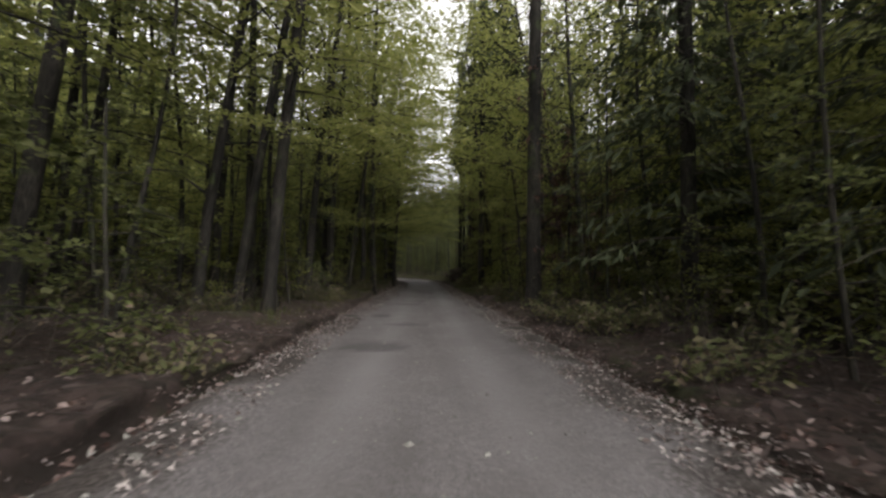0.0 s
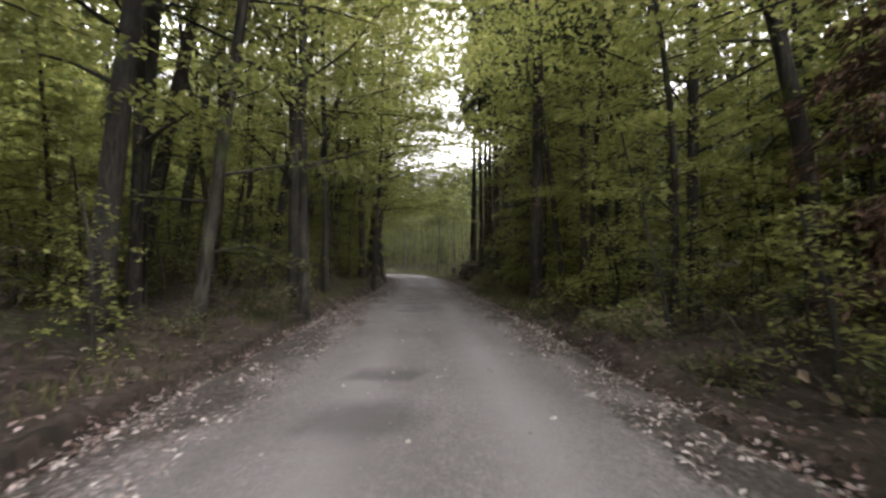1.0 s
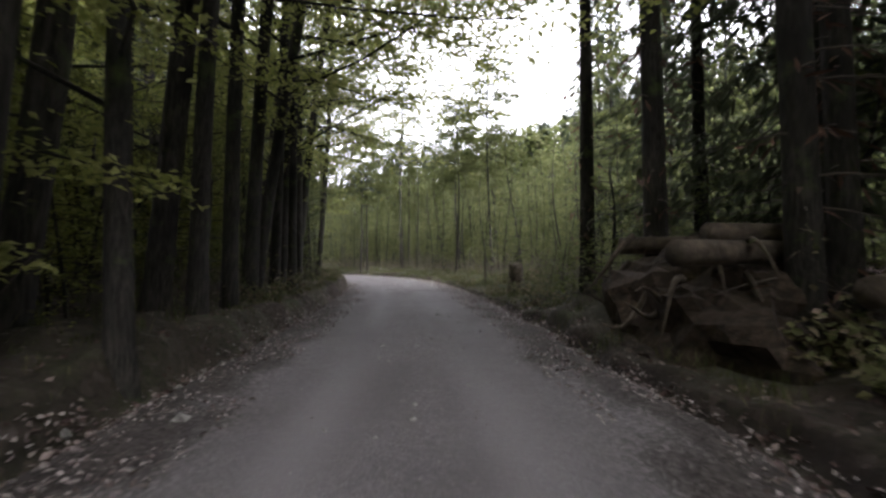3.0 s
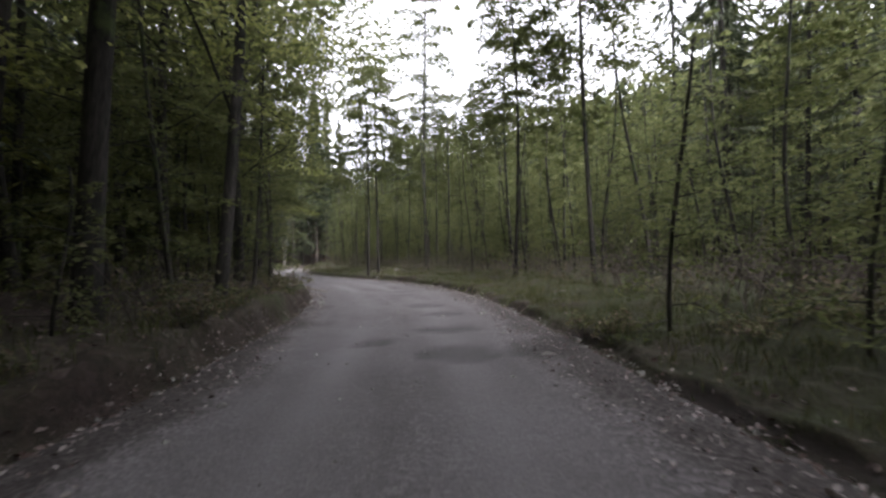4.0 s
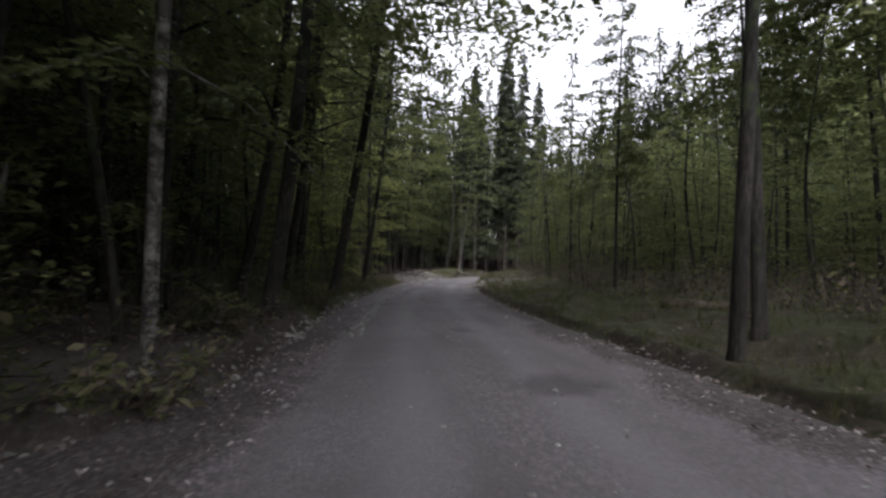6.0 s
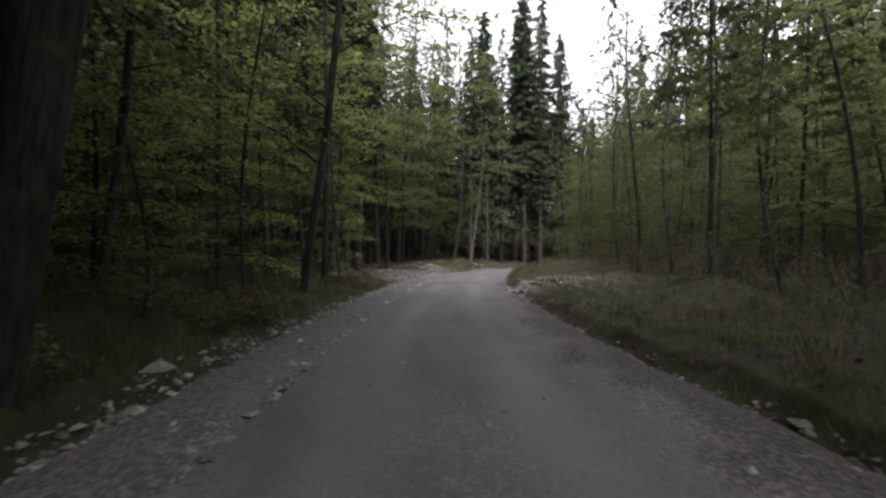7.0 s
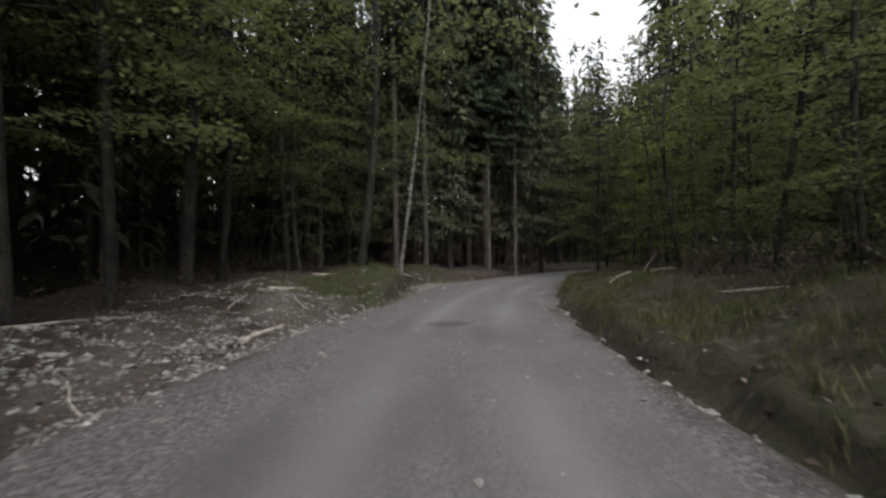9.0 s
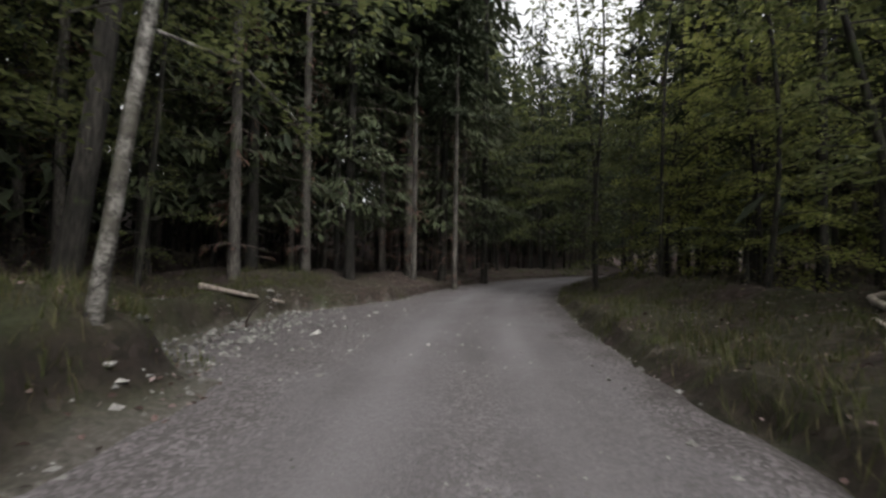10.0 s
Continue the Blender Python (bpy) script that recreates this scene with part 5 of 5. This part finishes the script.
pole("fallen_pole", ((-24.5, 57.0 + 60), (-23.7, 119.4)), 0.04, M_WOOD, "bare fallen stick on the bank", seed=9)
pole("fallen_pole", ((-29.9, 110.0), (-30.3, 111.3)), 0.05, M_WOOD, "pale board-like log at the clearing's edge", seed=10)


def leaning_stem(x, y, height, lean, to, seed):
    r = np.random.RandomState(seed)
    u = np.linspace(0, 1, 7)
    z0 = gz(x, y) - 0.1
    q = np.stack([math.cos(to) * lean * u ** 1.5 * height, math.sin(to) * lean * u ** 1.5 * height, height * (u - 0.12 * lean * u ** 2)], 1) + r.normal(0, 0.015, (7, 3))
    v, f = tube(q, 0.024 * (1 - u) + 0.006, 6)
    ob = new("dead_stem", mesh_of("dead_stem", v, f, M_TWIG, True))
    ob.location = (x, y, z0)
    tagged(ob, "thin bare dead stem leaning over the forest floor", "dead stem", group="dead stems by the spruce stand")


for k, (x, y, h, lean, to) in enumerate(((-32.3, 122.6, 0.9, 1.1, -0.6), (-37.0, 117.0, 1.3, 0.5, 0.5), (-37.8, 117.8, 1.2, 0.3, 2.0), (-23.9, 115.6, 1.0, 0.9, 0.9), (-16.5, 128.2, 1.5, 0.5, 2.4), (-15.9, 109.0, 1.8, 0.8, 2.6))):
    leaning_stem(x, y, h, lean, to, k)


def rock(x, y, size, flat, seed, label, group="", material=M_STONE):
    bm = bmesh.new()
    bmesh.ops.create_icosphere(bm, subdivisions=2, radius=size)
    for v in bm.verts:
        n = noise.noise(v.co * (1.6 / size) + Vector((seed * 7.1, 0, 0)))
        v.co *= 1 + 0.35 * n
        v.co.z *= flat
    me = bpy.data.meshes.new("rock")
    bm.to_mesh(me)
    bm.free()
    me.materials.append(material)
    ob = new("rock", me)
    ob.location = (x, y, gz(x, y) + size * flat * 0.3)
    ob.rotation_euler = (0, 0, seed)
    return tagged(ob, label, "rock", group)


rock(-0.3, 64.3, 0.17, 0.35, 1, "flat dull grey rock on the grassy verge", material=M_DULL)
rock(0.4, 63.5, 0.2, 0.3, 2, "flat dull grey rock on the grassy verge", material=M_DULL)
rock(-6.95, 80.7, 0.2, 0.7, 3, "dull grey rounded rock beside the trees", material=M_DULL)
rock(-7.9, 79.2, 0.1, 0.6, 4, "small white stone in the grass")
rr = np.random.RandomState(55)
for k in range(26):
    x, y = place_at(np.array([rr.uniform(108, 121)]), np.array([-2.6 - 3.6 * rr.uniform(0, 1)]))
    rock(float(x[0]), float(y[0]), rr.uniform(0.03, 0.075), rr.uniform(0.4, 0.7), 10 + k, "pale broken rock on the stony clearing", "rocks on the stony clearing")
for k in range(16):
    x, y = place_at(np.array([rr.uniform(100.5, 105)]), np.array([2.0 + 2.6 * rr.uniform(0, 1)]))
    rock(float(x[0]), float(y[0]), rr.uniform(0.03, 0.07), rr.uniform(0.4, 0.7), 50 + k, "pale broken rock beside the rubble heap", "rocks by the rubble heap")
for k in range(14):
    x, y = place_at(np.array([rr.uniform(121, 131)]), np.array([-2.3 - 1.8 * rr.uniform(0, 1)]))
    rock(float(x[0]), float(y[0]), rr.uniform(0.05, 0.11), rr.uniform(0.4, 0.7), 80 + k, "pale broken stone at the foot of the mound", "stones by the mound")


def build_stump(x, y):
    thing = tagged(new("tree_stump"), "tall dark rotten tree stump beside the road", "stump")
    thing.location = (x, y, gz(x, y) - 0.05)
    r = np.random.RandomState(3)
    z = np.array([-0.2, 0.0, 0.15, 0.4, 0.7, 0.95, 1.05, 1.0, 0.94])
    rad = np.array([0.42, 0.36, 0.29, 0.25, 0.24, 0.235, 0.22, 0.15, 0.02])
    v, f = tube(np.stack([0.01 * np.sin(z * 5), 0.01 * np.cos(z * 4), z], 1) + np.array([[1e-3 * i, 0, 0] for i in range(9)]), rad, 16, 2, 0.2)
    v[:, 2] += np.where(v[:, 2] > 0.9, r.uniform(-0.06, 0.10, len(v)), 0)
    part("stump_body", mesh_of("stump_body", v, f, M_STUMP, True), thing)
    for k in range(5):
        a = k * 1.3
        u = np.linspace(0, 1, 5)
        q = np.stack([np.cos(a) * (0.22 + 0.5 * u), np.sin(a) * (0.22 + 0.5 * u), 0.22 * (1 - u) ** 2 - 0.06 * u], 1)
        part("root", mesh_of("root", *tube(q, 0.08 * (1 - u) + 0.02, 6), M_STUMP, True), thing)


build_stump(1.3, 53.2)


def build_root_mound(x, y):
    """An upturned root plate with earth, roots and a few cut logs."""
    thing = tagged(new("root_mound"), "dark heap of earth, roots and rotting logs under the spruces", "earth heap")
    thing.location = (x, y, gz(x, y) - 0.15)
    bm = bmesh.new()
    bmesh.ops.create_icosphere(bm, subdivisions=4, radius=1.0)
    for v in bm.verts:
        n = noise.fractal(v.co * 2.2, 0.8, 2.0, 4)
        v.co *= 1 + 0.28 * n
        v.co.x, v.co.y, v.co.z = v.co.x * 1.0, v.co.y * 1.9, v.co.z * 1.15
    me = bpy.data.meshes.new("earth")
    bm.to_mesh(me)
    bm.free()
    me.materials.append(M_SOIL)
    part("earth", me, thing)
    r = np.random.RandomState(8)
    for k in range(12):
        a, h = r.uniform(2.2, 4.9), r.uniform(0.2, 1.1)
        u = np.linspace(0, 1, 6)
        q = np.stack([np.cos(a) * (0.7 + 0.7 * u), 1.6 * np.sin(a) * (0.7 + 0.5 * u), h + 0.25 * np.sin(u * 3 + k) - 0.3 * u], 1)
        part("root", mesh_of("root", *tube(q, 0.045 * (1 - u) + 0.008, 5), M_STUMP, True), thing)
    for k, (px, py, pz, turn, L) in enumerate(((-0.2, -1.3, 1.05, 0.3, 1.7), (0.3, -1.0, 1.25, 0.1, 1.4), (0.2, 0.8, 1.2, -0.5, 1.6), (0.9, -1.9, 0.7, 0.6, 1.8))):
        u = np.linspace(-0.5, 0.5, 5)
        i = np.array([0, 0, 1, 2, 3, 4, 4])
        q = np.stack([px + np.cos(turn) * u * L, py + np.sin(turn) * u * L, np.full(5, pz)], 1)[i] + np.array([[0, 0, 1e-3 * j] for j in range(7)])
        part("cut_log", mesh_of("cut_log", *tube(q, np.array([0.01, 0.14, 0.14, 0.13, 0.13, 0.12, 0.01]), 9), M_STUMP, True), thing)


build_root_mound(2.35, 44.9)


def build_rubble(x, y, turn, long, wide, high, seed, stones, label):
    """A low mound of earth strewn with broken stones, and a few sticks in it."""
    thing = tagged(new("rubble_heap"), label, "rubble heap")
    thing.matrix_basis = pose(x, y, gz(x, y) - 0.05, 0, 0, turn)
    r = np.random.RandomState(seed)
    bm = bmesh.new()
    bmesh.ops.create_icosphere(bm, subdivisions=4, radius=1.0)
    for v in bm.verts:
        v.co *= 1 + 0.16 * noise.fractal(v.co * 3.4 + Vector((seed, 0, 0)), 0.7, 2.0, 4)
        v.co.x, v.co.y, v.co.z = v.co.x * long, v.co.y * wide, v.co.z * high
    me = bpy.data.meshes.new("earth")
    bm.to_mesh(me)
    bm.free()
    me.materials.append(M_SOIL)
    part("earth", me, thing, "dark earth under the stones").location.z = -0.6 * high
    kinds = []
    for k in range(6):
        bm = bmesh.new()
        bmesh.ops.create_icosphere(bm, subdivisions=1, radius=1.0)
        for v in bm.verts:
            v.co *= r.uniform(0.65, 1.25)
            v.co.z *= 0.6
        me = bpy.data.meshes.new("stone")
        bm.to_mesh(me)
        bm.free()
        me.materials.append(M_STONE)
        kinds.append(me)
    for k in range(stones):
        a, d = r.uniform(0, 6.28), r.uniform(0, 1) ** 0.6
        ob = part("stone", kinds[k % 6], thing)
        q = 1.08 * d
        ob.matrix_basis = pose(math.cos(a) * long * q, math.sin(a) * wide * q, high * max(0.0, 0.97 * math.sqrt(max(0.0, 1 - d * d)) - 0.6) + 0.05, *r.uniform(-40, 40, 2), r.uniform(0, 360)) @ Matrix.Scale(min(0.065, 0.012 + r.gamma(2.0, 0.009)), 4)
    for k in range(26):
        L, a = r.uniform(0.2, 0.8), r.uniform(0, 6.28)
        c = np.array([r.normal(0, 0.5 * long), r.normal(0, 0.45 * wide), 0.0])
        c[2] = high * max(0.0, math.sqrt(max(0.0, 1 - (c[0] / long) ** 2 - (c[1] / wide) ** 2)) - 0.6) + 0.07
        u = np.linspace(-0.5, 0.5, 4)
        q = c + np.stack([np.cos(a) * u * L, np.sin(a) * u * L, u * L * r.normal(0, 0.2) + 0.03 * np.sin(u * 5 + k)], 1)
        part("stick", mesh_of("stick", *tube(q, r.uniform(0.006, 0.014) * (1 - u), 5), M_TWIG if k % 3 else M_WOOD, True), thing)


build_rubble(-18.9, 99.6, 27, 1.25, 0.75, 0.5, 12, 420, "heap of pale broken stones and twigs on the verge")
build_rubble(-19.9, 98.6, 40, 0.8, 0.55, 0.36, 13, 220, "low heap of stones and dark earth beside the road")
for k in range(34):
    right = k % 2
    sx = rr.uniform(116, 126) if right else rr.uniform(107, 121)
    o = rr.uniform(2.6, 8) if right else -rr.uniform(3.0, 8)
    x, y = place_at(np.array([sx]), np.array([o]))
    a, L = rr.uniform(0, 6.28), rr.uniform(0.5, 1.6)
    pole("fallen_stick", ((float(x[0]), float(y[0])), (float(x[0]) + L * math.cos(a), float(y[0]) + L * math.sin(a))), rr.uniform(0.012, 0.03), M_WOOD, "bare grey stick lying on the ground", "stick", 0.035, 100 + k, sides=5)
